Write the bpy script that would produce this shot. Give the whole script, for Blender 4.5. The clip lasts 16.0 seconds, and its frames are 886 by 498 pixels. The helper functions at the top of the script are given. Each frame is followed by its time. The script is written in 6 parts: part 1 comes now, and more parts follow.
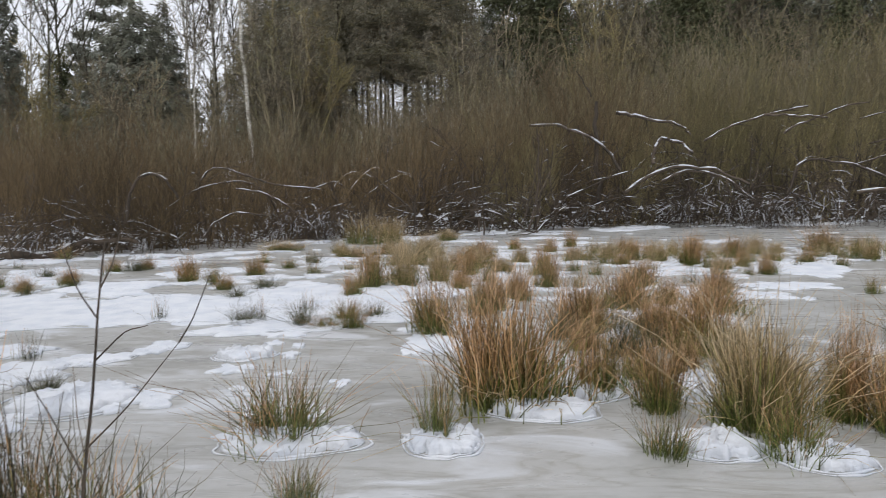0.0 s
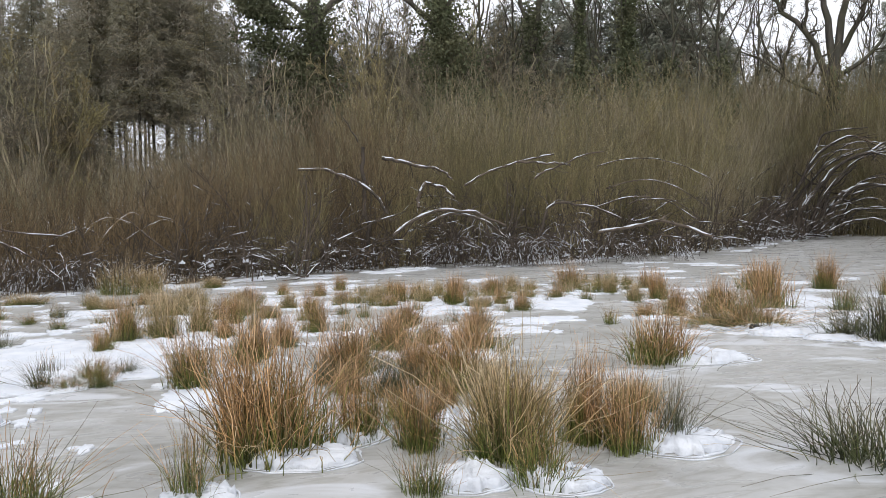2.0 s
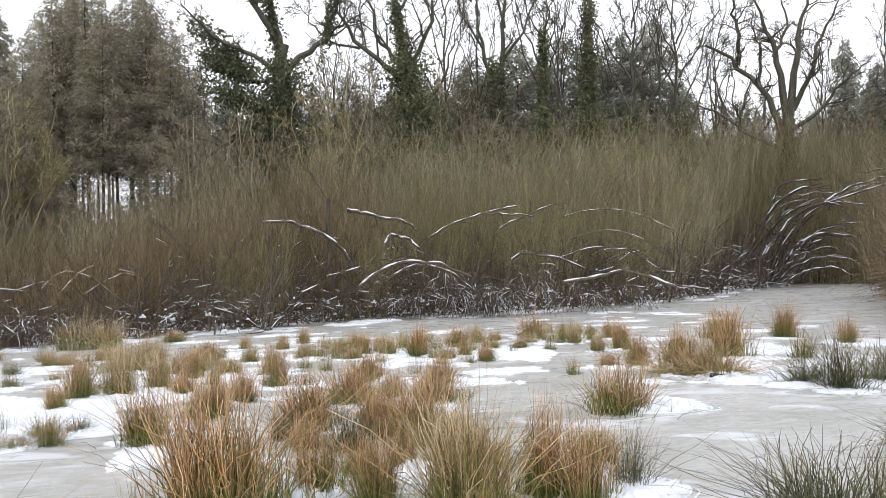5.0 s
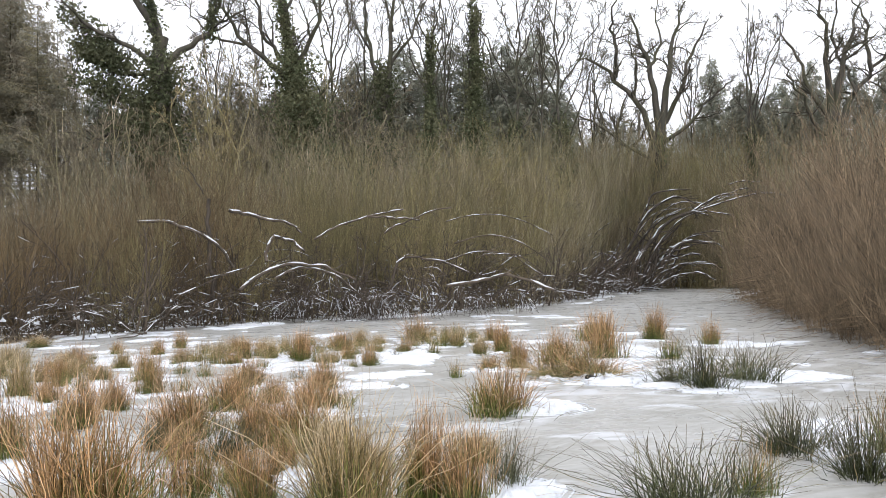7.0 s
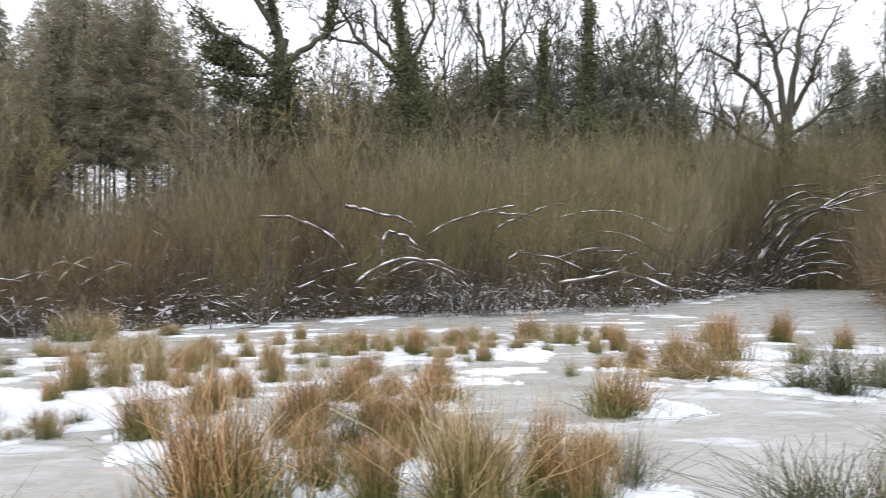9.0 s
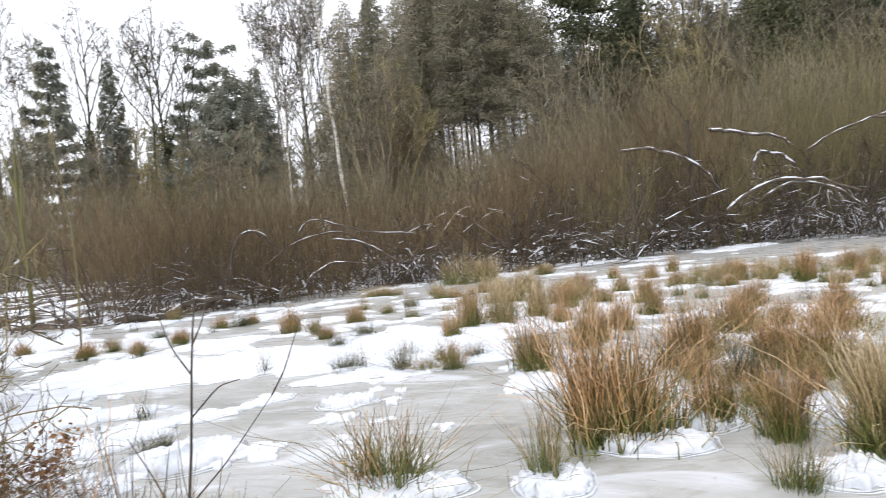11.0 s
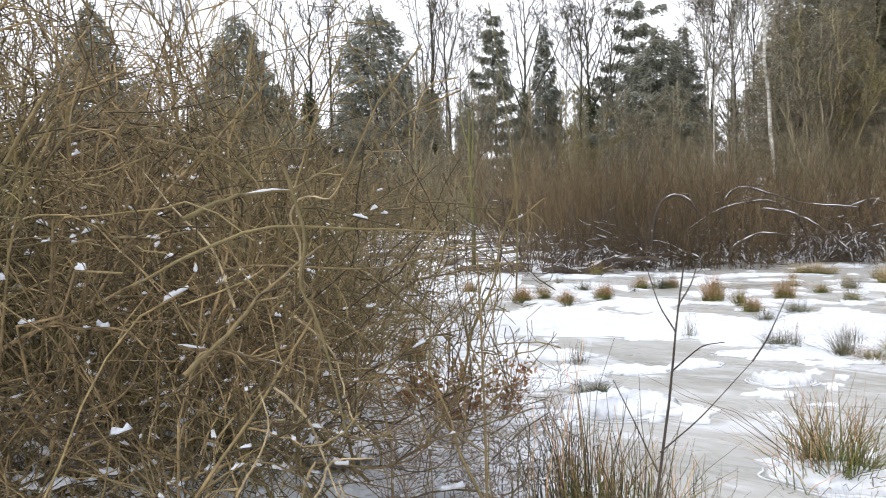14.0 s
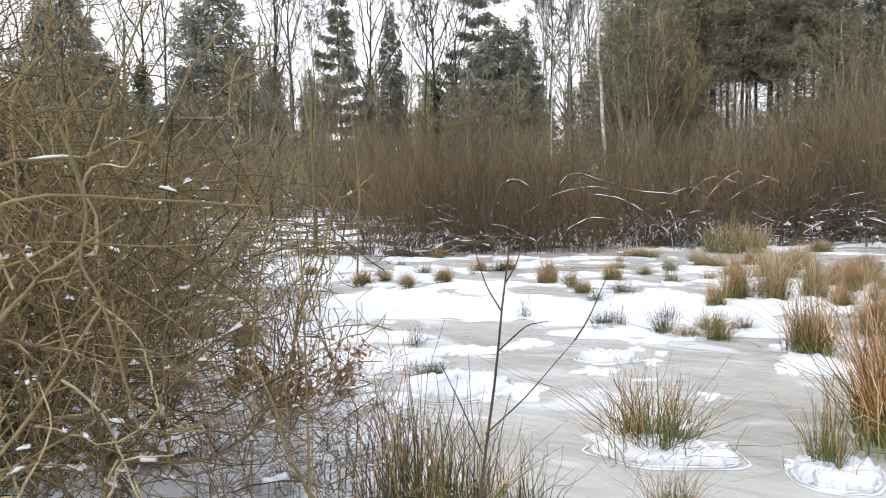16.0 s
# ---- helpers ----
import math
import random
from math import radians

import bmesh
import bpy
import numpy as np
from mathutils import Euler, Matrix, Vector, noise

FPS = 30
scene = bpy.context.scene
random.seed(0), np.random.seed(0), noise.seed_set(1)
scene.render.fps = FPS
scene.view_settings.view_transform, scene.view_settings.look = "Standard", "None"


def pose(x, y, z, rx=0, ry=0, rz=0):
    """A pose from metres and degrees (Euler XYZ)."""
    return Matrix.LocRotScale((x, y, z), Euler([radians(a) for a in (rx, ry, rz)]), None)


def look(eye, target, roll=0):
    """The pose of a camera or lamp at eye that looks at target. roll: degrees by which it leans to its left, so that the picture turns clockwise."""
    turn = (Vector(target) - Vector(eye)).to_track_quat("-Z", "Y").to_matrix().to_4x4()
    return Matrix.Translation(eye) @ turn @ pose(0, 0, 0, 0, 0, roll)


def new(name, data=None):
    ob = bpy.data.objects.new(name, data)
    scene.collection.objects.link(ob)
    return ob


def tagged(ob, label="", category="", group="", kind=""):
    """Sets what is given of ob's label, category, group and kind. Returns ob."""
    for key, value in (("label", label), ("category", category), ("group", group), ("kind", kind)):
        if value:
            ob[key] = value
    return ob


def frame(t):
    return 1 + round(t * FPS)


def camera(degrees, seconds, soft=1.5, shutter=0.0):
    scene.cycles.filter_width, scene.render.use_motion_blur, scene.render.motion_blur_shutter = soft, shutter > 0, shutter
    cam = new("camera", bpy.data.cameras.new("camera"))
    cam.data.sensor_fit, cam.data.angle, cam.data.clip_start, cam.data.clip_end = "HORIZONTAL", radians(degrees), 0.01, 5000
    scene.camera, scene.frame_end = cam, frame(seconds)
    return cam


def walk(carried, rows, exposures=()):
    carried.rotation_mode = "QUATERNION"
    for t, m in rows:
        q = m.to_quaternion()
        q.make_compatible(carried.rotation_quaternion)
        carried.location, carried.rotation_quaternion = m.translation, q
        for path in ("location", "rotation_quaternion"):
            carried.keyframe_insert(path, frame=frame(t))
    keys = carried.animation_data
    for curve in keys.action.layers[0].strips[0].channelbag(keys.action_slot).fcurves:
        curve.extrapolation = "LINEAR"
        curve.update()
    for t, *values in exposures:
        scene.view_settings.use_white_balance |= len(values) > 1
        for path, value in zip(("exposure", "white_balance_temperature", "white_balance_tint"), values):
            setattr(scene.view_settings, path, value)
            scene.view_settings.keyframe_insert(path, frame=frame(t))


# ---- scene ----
cam = camera(58.4, 16.0, 0.85, 0.35)
PATH = [
    (0, (0.282, 0.390, 1.477), (0.160, 2.376, 1.279), -0.50),
    (0.5, (0.319, 0.408, 1.482), (0.349, 2.401, 1.323), -0.90),
    (1, (0.378, 0.385, 1.482), (0.644, 2.363, 1.356), -0.89),
    (1.5, (0.385, 0.388, 1.489), (0.801, 2.341, 1.379), -0.07),
    (2, (0.394, 0.378, 1.489), (0.833, 2.327, 1.393), -0.86),
    (2.5, (0.407, 0.392, 1.498), (0.870, 2.336, 1.414), -0.26),
    (3, (0.402, 0.380, 1.487), (0.879, 2.321, 1.429), 0.34),
    (5.3, (0.467, 0.335, 1.496), (1.000, 2.262, 1.529), -1.65),
    (5.5, (0.460, 0.334, 1.501), (1.028, 2.251, 1.532), -1.24),
    (6, (0.474, 0.335, 1.505), (1.134, 2.223, 1.534), -0.92),
    (6.5, (0.500, 0.332, 1.509), (1.263, 2.180, 1.540), -1.29),
    (7, (0.466, 0.319, 1.513), (1.257, 2.156, 1.546), -0.68),
    (7.5, (0.456, 0.310, 1.523), (1.239, 2.150, 1.560), -1.78),
    (8, (0.462, 0.310, 1.526), (1.239, 2.153, 1.569), -0.48),
    (8.5, (0.434, 0.301, 1.527), (1.206, 2.145, 1.569), 0.12),
    (9, (0.402, 0.378, 1.512), (0.933, 2.306, 1.537), -0.05),
    (9.5, (0.378, 0.416, 1.495), (0.696, 2.390, 1.523), -1.78),
    (10, (0.315, 0.550, 1.435), (0.183, 2.545, 1.396), -3.00),
    (10.2, (0.317, 0.538, 1.441), (0.154, 2.530, 1.377), -4.20),
    (12.3, (0.165, 0.291, 1.464), (-0.679, 2.101, 1.363), -3.46),
    (12.5, (0.141, 0.234, 1.487), (-0.781, 2.006, 1.383), -3.23),
    (13, (0.131, 0.244, 1.484), (-1.092, 1.823, 1.381), -2.79),
    (13.5, (0.132, 0.207, 1.500), (-1.174, 1.717, 1.385), -2.14),
    (14, (0.141, 0.209, 1.495), (-1.124, 1.754, 1.375), -2.06),
    (14.5, (0.127, 0.234, 1.475), (-1.052, 1.844, 1.339), -1.81),
    (15, (0.118, 0.305, 1.472), (-0.974, 1.974, 1.321), -2.36),
    (15.5, (0.119, 0.325, 1.466), (-0.892, 2.043, 1.310), -1.50),
    (16, (0.123, 0.365, 1.463), (-0.819, 2.121, 1.292), -0.93),
]
walk(cam, [(t, look(eye, target, roll)) for t, eye, target, roll in PATH],
     [(0.0, 0.1), (1.0, 0.22), (2.0, 0.42), (5.0, 0.75), (9.0, 0.77), (10.0, 0.83), (12.5, 0.8), (14.0, 0.78), (16.0, 0.8)])


# ---- sky and light: an overcast winter day ----
world = bpy.data.worlds.new("overcast_sky")
scene.world = world
world.use_nodes = True
wn, wl = world.node_tree.nodes, world.node_tree.links
sky = wn.new("ShaderNodeTexSky")
sky.sky_type, sky.sun_disc = "NISHITA", False
sky.sun_elevation, sky.sun_rotation = radians(50), radians(200)
grey = wn.new("ShaderNodeHueSaturation")
grey.inputs["Saturation"].default_value = 0.12
wl.new(sky.outputs[0], grey.inputs["Color"])
cloud = wn.new("ShaderNodeMix")
cloud.data_type = "RGBA"
cloud.inputs[0].default_value = 0.8
cloud.inputs[7].default_value = (8.8, 9.1, 10.0, 1)
wl.new(grey.outputs[0], cloud.inputs[6])
wl.new(cloud.outputs[2], wn["Background"].inputs["Color"])
wn["Background"].inputs["Strength"].default_value = 0.10
sun = new("sun", bpy.data.lights.new("sun", "SUN"))
sun.data.energy, sun.data.angle, sun.data.color = 0.9, radians(25), (1.0, 0.99, 0.99)
sun.matrix_world = look((0, 0, 30), (8, 22, 0))


# ---- materials ----
def mat(name, rough=0.8):
    m = bpy.data.materials.new(name)
    m.use_nodes = True
    b = m.node_tree.nodes["Principled BSDF"]
    b.inputs["Roughness"].default_value = rough
    return m, m.node_tree.nodes, m.node_tree.links, b


def ramp(n, l, src, stops, where=None):
    r = n.new("ShaderNodeValToRGB")
    while len(r.color_ramp.elements) < len(stops):
        r.color_ramp.elements.new(0.5)
    for e, (p, c) in zip(r.color_ramp.elements, stops):
        e.position, e.color = p, (*c, 1)
    l.new(src, r.inputs[0])
    if where is not None:
        l.new(r.outputs[0], where)
    return r.outputs[0]


def noise_tex(n, l, scale, detail=4.0, stretch=(1, 1, 1), warp=0.0, world_space=True):
    g = n.new("ShaderNodeNewGeometry") if world_space else n.new("ShaderNodeTexCoord")
    mp = n.new("ShaderNodeMapping")
    mp.inputs["Scale"].default_value = stretch
    l.new(g.outputs["Position" if world_space else "Object"], mp.inputs[0])
    t = n.new("ShaderNodeTexNoise")
    t.inputs["Scale"].default_value, t.inputs["Detail"].default_value = scale, detail
    t.inputs["Distortion"].default_value = warp
    l.new(mp.outputs[0], t.inputs["Vector"])
    return t.outputs["Fac"]


def mix(n, l, kind, fac, a, b):
    m = n.new("ShaderNodeMix")
    m.data_type, m.blend_type = "RGBA", kind
    for socket, v in ((m.inputs[0], fac), (m.inputs[6], a), (m.inputs[7], b)):
        if isinstance(v, (int, float)):
            socket.default_value = v
        elif isinstance(v, tuple):
            socket.default_value = (*v, 1)
        else:
            l.new(v, socket)
    return m.outputs[2]


def bump(n, l, b, src, strength, distance):
    k = n.new("ShaderNodeBump")
    k.inputs["Strength"].default_value, k.inputs["Distance"].default_value = strength, distance
    l.new(src, k.inputs["Height"])
    l.new(k.outputs[0], b.inputs["Normal"])


def ice_material():
    m, n, l, b = mat("milky_pond_ice", 0.3)
    broad = noise_tex(n, l, 0.55, 5, (1, 1.9, 1), 0.8)
    base = ramp(n, l, broad, [(0.30, (0.34, 0.335, 0.315)), (0.45, (0.43, 0.425, 0.405)), (0.60, (0.48, 0.475, 0.46)), (0.75, (0.58, 0.58, 0.575))])
    veins = noise_tex(n, l, 1.3, 6, (0.8, 2.6, 1), 1.6)
    vein = ramp(n, l, veins, [(0.40, (1, 1, 1)), (0.475, (0.84, 0.835, 0.80)), (0.50, (0.72, 0.70, 0.65)), (0.53, (0.92, 0.92, 0.90)), (0.62, (1, 1, 1))])
    c = mix(n, l, "MULTIPLY", 0.75, base, vein)
    fine = noise_tex(n, l, 14, 5)
    c = mix(n, l, "MULTIPLY", 0.5, c, ramp(n, l, fine, [(0.3, (0.84, 0.84, 0.83)), (0.7, (1, 1, 1))]))
    snowy = ramp(n, l, noise_tex(n, l, 0.9, 7, (1, 2.0, 1), 1.0), [(0.56, (0, 0, 0)), (0.66, (1, 1, 1))])
    c = mix(n, l, "MIX", snowy, c, (0.60, 0.61, 0.625))
    l.new(c, b.inputs["Base Color"])
    ramp(n, l, veins, [(0.35, (0.42,) * 3), (0.65, (0.24,) * 3)], b.inputs["Roughness"])
    b.inputs["Specular IOR Level"].default_value = 0.35
    bump(n, l, b, noise_tex(n, l, 9, 6, (1, 1.3, 1), 0.5), 0.12, 0.03)
    return m


def snow_material():
    m, n, l, b = mat("settled_snow", 0.7)
    c = ramp(n, l, noise_tex(n, l, 4.0, 6), [(0.3, (0.60, 0.63, 0.68)), (0.6, (0.73, 0.745, 0.77))])
    l.new(c, b.inputs["Base Color"])
    b.inputs["Subsurface Weight"].default_value = 0.0
    bump(n, l, b, noise_tex(n, l, 28, 6), 0.5, 0.03)
    return m


def ground_material():
    m, n, l, b = mat("snowy_leaf_litter", 0.9)
    litter = ramp(n, l, noise_tex(n, l, 6.0, 8), [(0.3, (0.035, 0.025, 0.016)), (0.5, (0.10, 0.07, 0.042)), (0.7, (0.17, 0.125, 0.08))])
    snow = ramp(n, l, noise_tex(n, l, 0.9, 9, (1, 1, 1), 0.7), [(0.46, (0, 0, 0)), (0.54, (1, 1, 1))])
    c = mix(n, l, "MIX", snow, litter, (0.82, 0.84, 0.87))
    l.new(c, b.inputs["Base Color"])
    bump(n, l, b, noise_tex(n, l, 18, 6), 0.8, 0.05)
    return m


def stem_material(name, low, mid, tip, turn=(0.38, 0.62), spread=0.74, rough=0.42):
    """Colour along each stem from its foot to its tip, with every stem a little different."""
    m, n, l, b = mat(name, rough)
    a = n.new("ShaderNodeAttribute")
    a.attribute_name = "along"
    c = ramp(n, l, a.outputs["Fac"], [(0.0, low), (turn[0], low), (turn[1], mid), (1.0, tip)])
    g = n.new("ShaderNodeNewGeometry")
    v = ramp(n, l, g.outputs["Random Per Island"], [(0.0, (1 - spread, 1 - spread, 1 - spread * 1.1)), (0.7, (1.0, 1.0, 1.0)), (1.0, (1.7, 1.7, 1.7))])
    c = mix(n, l, "MULTIPLY", 1.0, c, v)
    l.new(c, b.inputs["Base Color"])
    return m


def bark_material(name, dark, light, scale=6.0, moss=None, stretch=(1, 1, 0.25), per_island=0.3, thin=0.0, vary=0.17):
    """Bark, or with thin the share of light that leaves and needles let through."""
    m, n, l, b = mat(name, 0.85)
    t = noise_tex(n, l, scale, 7, stretch, 0.3)
    c = ramp(n, l, t, [(0.3, dark), (0.7, light)])
    if moss:
        c = mix(n, l, "MIX", ramp(n, l, noise_tex(n, l, 0.8, 5), [(0.42, (0, 0, 0)), (0.58, (0.8, 0.8, 0.8))]), c, moss)
    g = n.new("ShaderNodeNewGeometry")
    o = n.new("ShaderNodeObjectInfo")
    c = mix(n, l, "MULTIPLY", 1.0, c, ramp(n, l, g.outputs["Random Per Island"], [(0, (1 - per_island,) * 3), (1, (1 + per_island,) * 3)]))
    c = mix(n, l, "MULTIPLY", 1.0, c, ramp(n, l, o.outputs["Random"], [(0, (1 - vary, 1 - vary, 1 - vary * 1.15)), (1, (1 + vary, 1 + vary * 0.9, 1 + vary * 0.65))]))
    l.new(c, b.inputs["Base Color"])
    bump(n, l, b, noise_tex(n, l, scale * 4, 5, stretch), 0.5, 0.02)
    if thin:
        t, k = n.new("ShaderNodeBsdfTranslucent"), n.new("ShaderNodeMixShader")
        k.inputs[0].default_value = thin
        l.new(c, t.inputs["Color"])
        l.new(b.outputs[0], k.inputs[1]), l.new(t.outputs[0], k.inputs[2])
        l.new(k.outputs[0], n["Material Output"].inputs["Surface"])
    return m


ICE, SNOW, GROUND = ice_material(), snow_material(), ground_material()
STEM = {
    "green": stem_material("green_rush", (0.14, 0.18, 0.035), (0.24, 0.24, 0.065), (0.36, 0.22, 0.10)),
    "brown": stem_material("rusty_rush", (0.16, 0.185, 0.045), (0.45, 0.255, 0.11), (0.62, 0.41, 0.235), (0.20, 0.46)),
    "pale": stem_material("straw_rush", (0.19, 0.21, 0.055), (0.50, 0.36, 0.185), (0.70, 0.56, 0.37), (0.20, 0.5)),
    "grey": stem_material("grey_green_rush", (0.085, 0.10, 0.035), (0.15, 0.145, 0.07), (0.23, 0.175, 0.115)),
    "dark": stem_material("dark_olive_rush", (0.05, 0.06, 0.018), (0.10, 0.10, 0.038), (0.20, 0.15, 0.08)),
}
WILLOW = bark_material("olive_willow_bark", (0.145, 0.117, 0.062), (0.33, 0.27, 0.152), 5.0, (0.225, 0.20, 0.093), per_island=0.55, vary=0.34)
WILLOW_BROWN = bark_material("brown_willow_bark", (0.095, 0.067, 0.036), (0.215, 0.155, 0.084), 5.0, per_island=0.55, vary=0.3)
WILLOW_GREY = bark_material("grey_brown_brush_bark", (0.215, 0.18, 0.128), (0.40, 0.34, 0.25), 5.0, (0.24, 0.22, 0.125), per_island=0.45, vary=0.3)
WILLOW_RED = bark_material("reddish_willow_bark", (0.12, 0.09, 0.060), (0.315, 0.235, 0.156), 5.0, per_island=0.75, vary=0.3)
MOSSBARK = bark_material("mossy_green_bark", (0.085, 0.075, 0.035), (0.185, 0.165, 0.07), 9.0, (0.15, 0.145, 0.055))
DEADWOOD = bark_material("wet_dead_wood", (0.04, 0.031, 0.023), (0.12, 0.093, 0.07), 8.0, per_island=0.5)
FANWOOD = bark_material("wet_black_willow_wood", (0.025, 0.020, 0.016), (0.075, 0.06, 0.047), 8.0, per_island=0.4)
FINEBARK = bark_material("grey_red_twig_bark", (0.12, 0.088, 0.068), (0.33, 0.25, 0.19), 22.0, None, (1, 1, 0.6), 0.6)
NEARBARK = bark_material("mossy_twig_bark", (0.080, 0.056, 0.028), (0.33, 0.24, 0.122), 22.0, (0.165, 0.135, 0.06), (1, 1, 0.6), 0.75)
PALEBARK = bark_material("pale_peeling_twig_bark", (0.26, 0.20, 0.115), (0.56, 0.45, 0.28), 30.0, None, (1, 1, 0.6), 0.4)
OAKBARK = bark_material("grey_oak_bark", (0.035, 0.031, 0.025), (0.10, 0.088, 0.07), 5.0, (0.06, 0.06, 0.032))
TWIGBARK = bark_material("olive_grey_twig_bark", (0.10, 0.088, 0.066), (0.21, 0.182, 0.138), 5.0)
BIRCHBARK = bark_material("pale_birch_bark", (0.20, 0.18, 0.15), (0.62, 0.60, 0.55), 5.0, None, (1, 1, 3.0), 0.1)
# both needle colours are paled: distance haze put into the base colour
NEEDLES = bark_material("haze_paled_spruce_needles", (0.22, 0.235, 0.195), (0.37, 0.385, 0.33), 3.0, (0.32, 0.315, 0.26), (1, 1, 1), 0.2, 0.55)
NEEDLES_GREY = bark_material("haze_paled_grey_brown_needles", (0.24, 0.22, 0.175), (0.39, 0.36, 0.29), 3.0, (0.30, 0.285, 0.21), (1, 1, 1), 0.12, 0.5)
IVY = bark_material("ivy_leaf", (0.07, 0.086, 0.046), (0.155, 0.17, 0.092), 3.0, (0.18, 0.18, 0.105), (1, 1, 1), 0.35, 0.4)
FARWOOD = bark_material("far_wood_bark", (0.13, 0.11, 0.09), (0.24, 0.21, 0.175), 1.0, (0.15, 0.155, 0.11))


# ---- mesh helpers ----
def mesh_of(name, verts, faces, material, along=None, smooth=True):
    me = bpy.data.meshes.new(name)
    me.from_pydata(np.asarray(verts, float), [], faces.tolist() if hasattr(faces, "tolist") else faces)
    me.materials.append(material)
    if along is not None:
        me.attributes.new("along", "FLOAT", "POINT").data.foreach_set("value", np.asarray(along, np.float32))
    me.polygons.foreach_set("use_smooth", np.full(len(me.polygons), smooth))
    me.update()
    return me


def tubes(P, R, sides=3):
    """Vertices, quads and place-along of tapering tubes: P (m, n, 3) points, R (m, n) radii."""
    P, R = np.asarray(P, float), np.asarray(R, float)
    m, n, _ = P.shape
    T = np.gradient(P, axis=1)
    T /= np.linalg.norm(T, axis=2, keepdims=True) + 1e-9
    ref = np.where(np.abs(T[:, :1, 2:]) > 0.8, [[[1.0, 0.0, 0.0]]], [[[0.0, 0.0, 1.0]]])
    U = np.cross(T, ref)
    U /= np.linalg.norm(U, axis=2, keepdims=True) + 1e-9
    V = np.cross(T, U)
    a = np.arange(sides) * 2 * np.pi / sides
    ring = P[:, :, None] + R[:, :, None, None] * (U[:, :, None] * np.cos(a)[:, None] + V[:, :, None] * np.sin(a)[:, None])
    i = np.arange(m * n * sides).reshape(m, n, sides)
    j = np.roll(i, -1, axis=2)
    quads = np.stack([i[:, :-1], j[:, :-1], j[:, 1:], i[:, 1:]], -1).reshape(-1, 4)
    along = np.broadcast_to(np.linspace(0, 1, n)[None, :, None], (m, n, sides)).reshape(-1)
    return ring.reshape(-1, 3), quads, along


def join(pieces):
    vs, fs, al, k = [], [], [], 0
    for v, f, a in pieces:
        vs.append(v), fs.append(f + k), al.append(a)
        k += len(v)
    return np.concatenate(vs), np.concatenate(fs), np.concatenate(al)


def tube_mesh(name, groups, material):
    v, f, a = join([tubes(P, R, s) for P, R, s in groups])
    return mesh_of(name, v, f, material, a)


def part(name, me, parent, label="", kind=""):
    ob = new(name, me)
    ob.parent = parent
    return tagged(ob, label, kind=kind)


def thing(name, x, y, z=0.0, turn=0.0, sx=1.0, sz=1.0, **tags):
    ob = new(name)
    ob.empty_display_size = 0.1
    ob.matrix_basis = Matrix.LocRotScale((x, y, z), Euler((0, 0, turn)), (sx, sx, sz))
    return tagged(ob, **tags)


def unit(v):
    return v / (np.linalg.norm(v, axis=-1, keepdims=True) + 1e-9)


def curl(rng, m, n, start, way, length, wobble, lift=0.0):
    """m wandering lines of n points: start (m, 3), way (m, 3), length (m)."""
    P = np.empty((m, n, 3))
    P[:, 0] = start
    d = unit(way)
    step = np.asarray(length)[:, None] / (n - 1)
    for k in range(1, n):
        d = unit(d + rng.normal(0, wobble, (m, 3)) + np.array([0, 0, lift]))
        P[:, k] = P[:, k - 1] + d * step
    return P


def sprout(rng, P, R, count, low, high, spread, up, ratio, n, wobble, lift, r_ratio=0.55, tip=0.25, fade=0.6):
    """count side branches on each line of P."""
    m, k, _ = P.shape
    s = rng.uniform(low, high, (m, count)) * (k - 1)
    i = np.minimum(s.astype(int), k - 2)
    f = (s - i)[..., None]
    row = np.arange(m)[:, None]
    a, b = P[row, i], P[row, i + 1]
    start = (a + (b - a) * f).reshape(-1, 3)
    d0 = unit(b - a).reshape(-1, 3)
    r0 = (R[row, i] + (R[row, i + 1] - R[row, i]) * f[..., 0]).reshape(-1) * r_ratio
    side = unit(np.cross(d0, rng.normal(0, 1, d0.shape)))
    way = unit(d0 * (1 - spread) + side * spread + np.array([0, 0, up]))
    full = np.linalg.norm(np.diff(P, axis=1), axis=2).sum(1)
    length = (full[:, None] * ratio * rng.uniform(0.6, 1.25, (m, count)) * (1.15 - s / (k - 1) * fade)).reshape(-1)
    Q = curl(rng, len(start), n, start, way, length, wobble, lift)
    return Q, r0[:, None] * np.linspace(1, tip, n)


# ---- ground and ice ----
SHORE = [(-1.6, 2.3), (-2.9, 3.4), (-4.8, 5.8), (-8.0, 9.5), (-10.8, 12.4), (-11.4, 14.0), (-8.6, 13.5), (-7.2, 14.5), (-5.5, 16.2),
         (-2.9, 17.8), (-0.7, 18.2), (0.6, 20.6), (3.3, 21.6), (8.1, 22.2), (12.9, 24.2), (23.1, 32.0), (33.5, 38.2), (35.0, 36.0),
         (24.5, 26.0), (19.2, 17.4), (14.2, 10.8), (10.8, 4.6), (6.5, 2.4), (3.0, 1.5), (0.0, 1.4)]


def shore_distance(x, y):
    """Metres beyond the pond's edge; minus on the pond."""
    x, y = np.asarray(x, float), np.asarray(y, float)
    best, inside = np.full(x.shape, 1e9), np.zeros(x.shape, bool)
    for (ax, ay), (bx, by) in zip(SHORE, SHORE[1:] + SHORE[:1]):
        t = np.clip(((x - ax) * (bx - ax) + (y - ay) * (by - ay)) / ((bx - ax) ** 2 + (by - ay) ** 2), 0, 1)
        best = np.minimum(best, np.hypot(x - ax - t * (bx - ax), y - ay - t * (by - ay)))
        cross = (ay > y) != (by > y)
        inside ^= cross & (x < (bx - ax) * (y - ay) / (by - ay + 1e-12) + ax)
    return np.where(inside, -best, best)


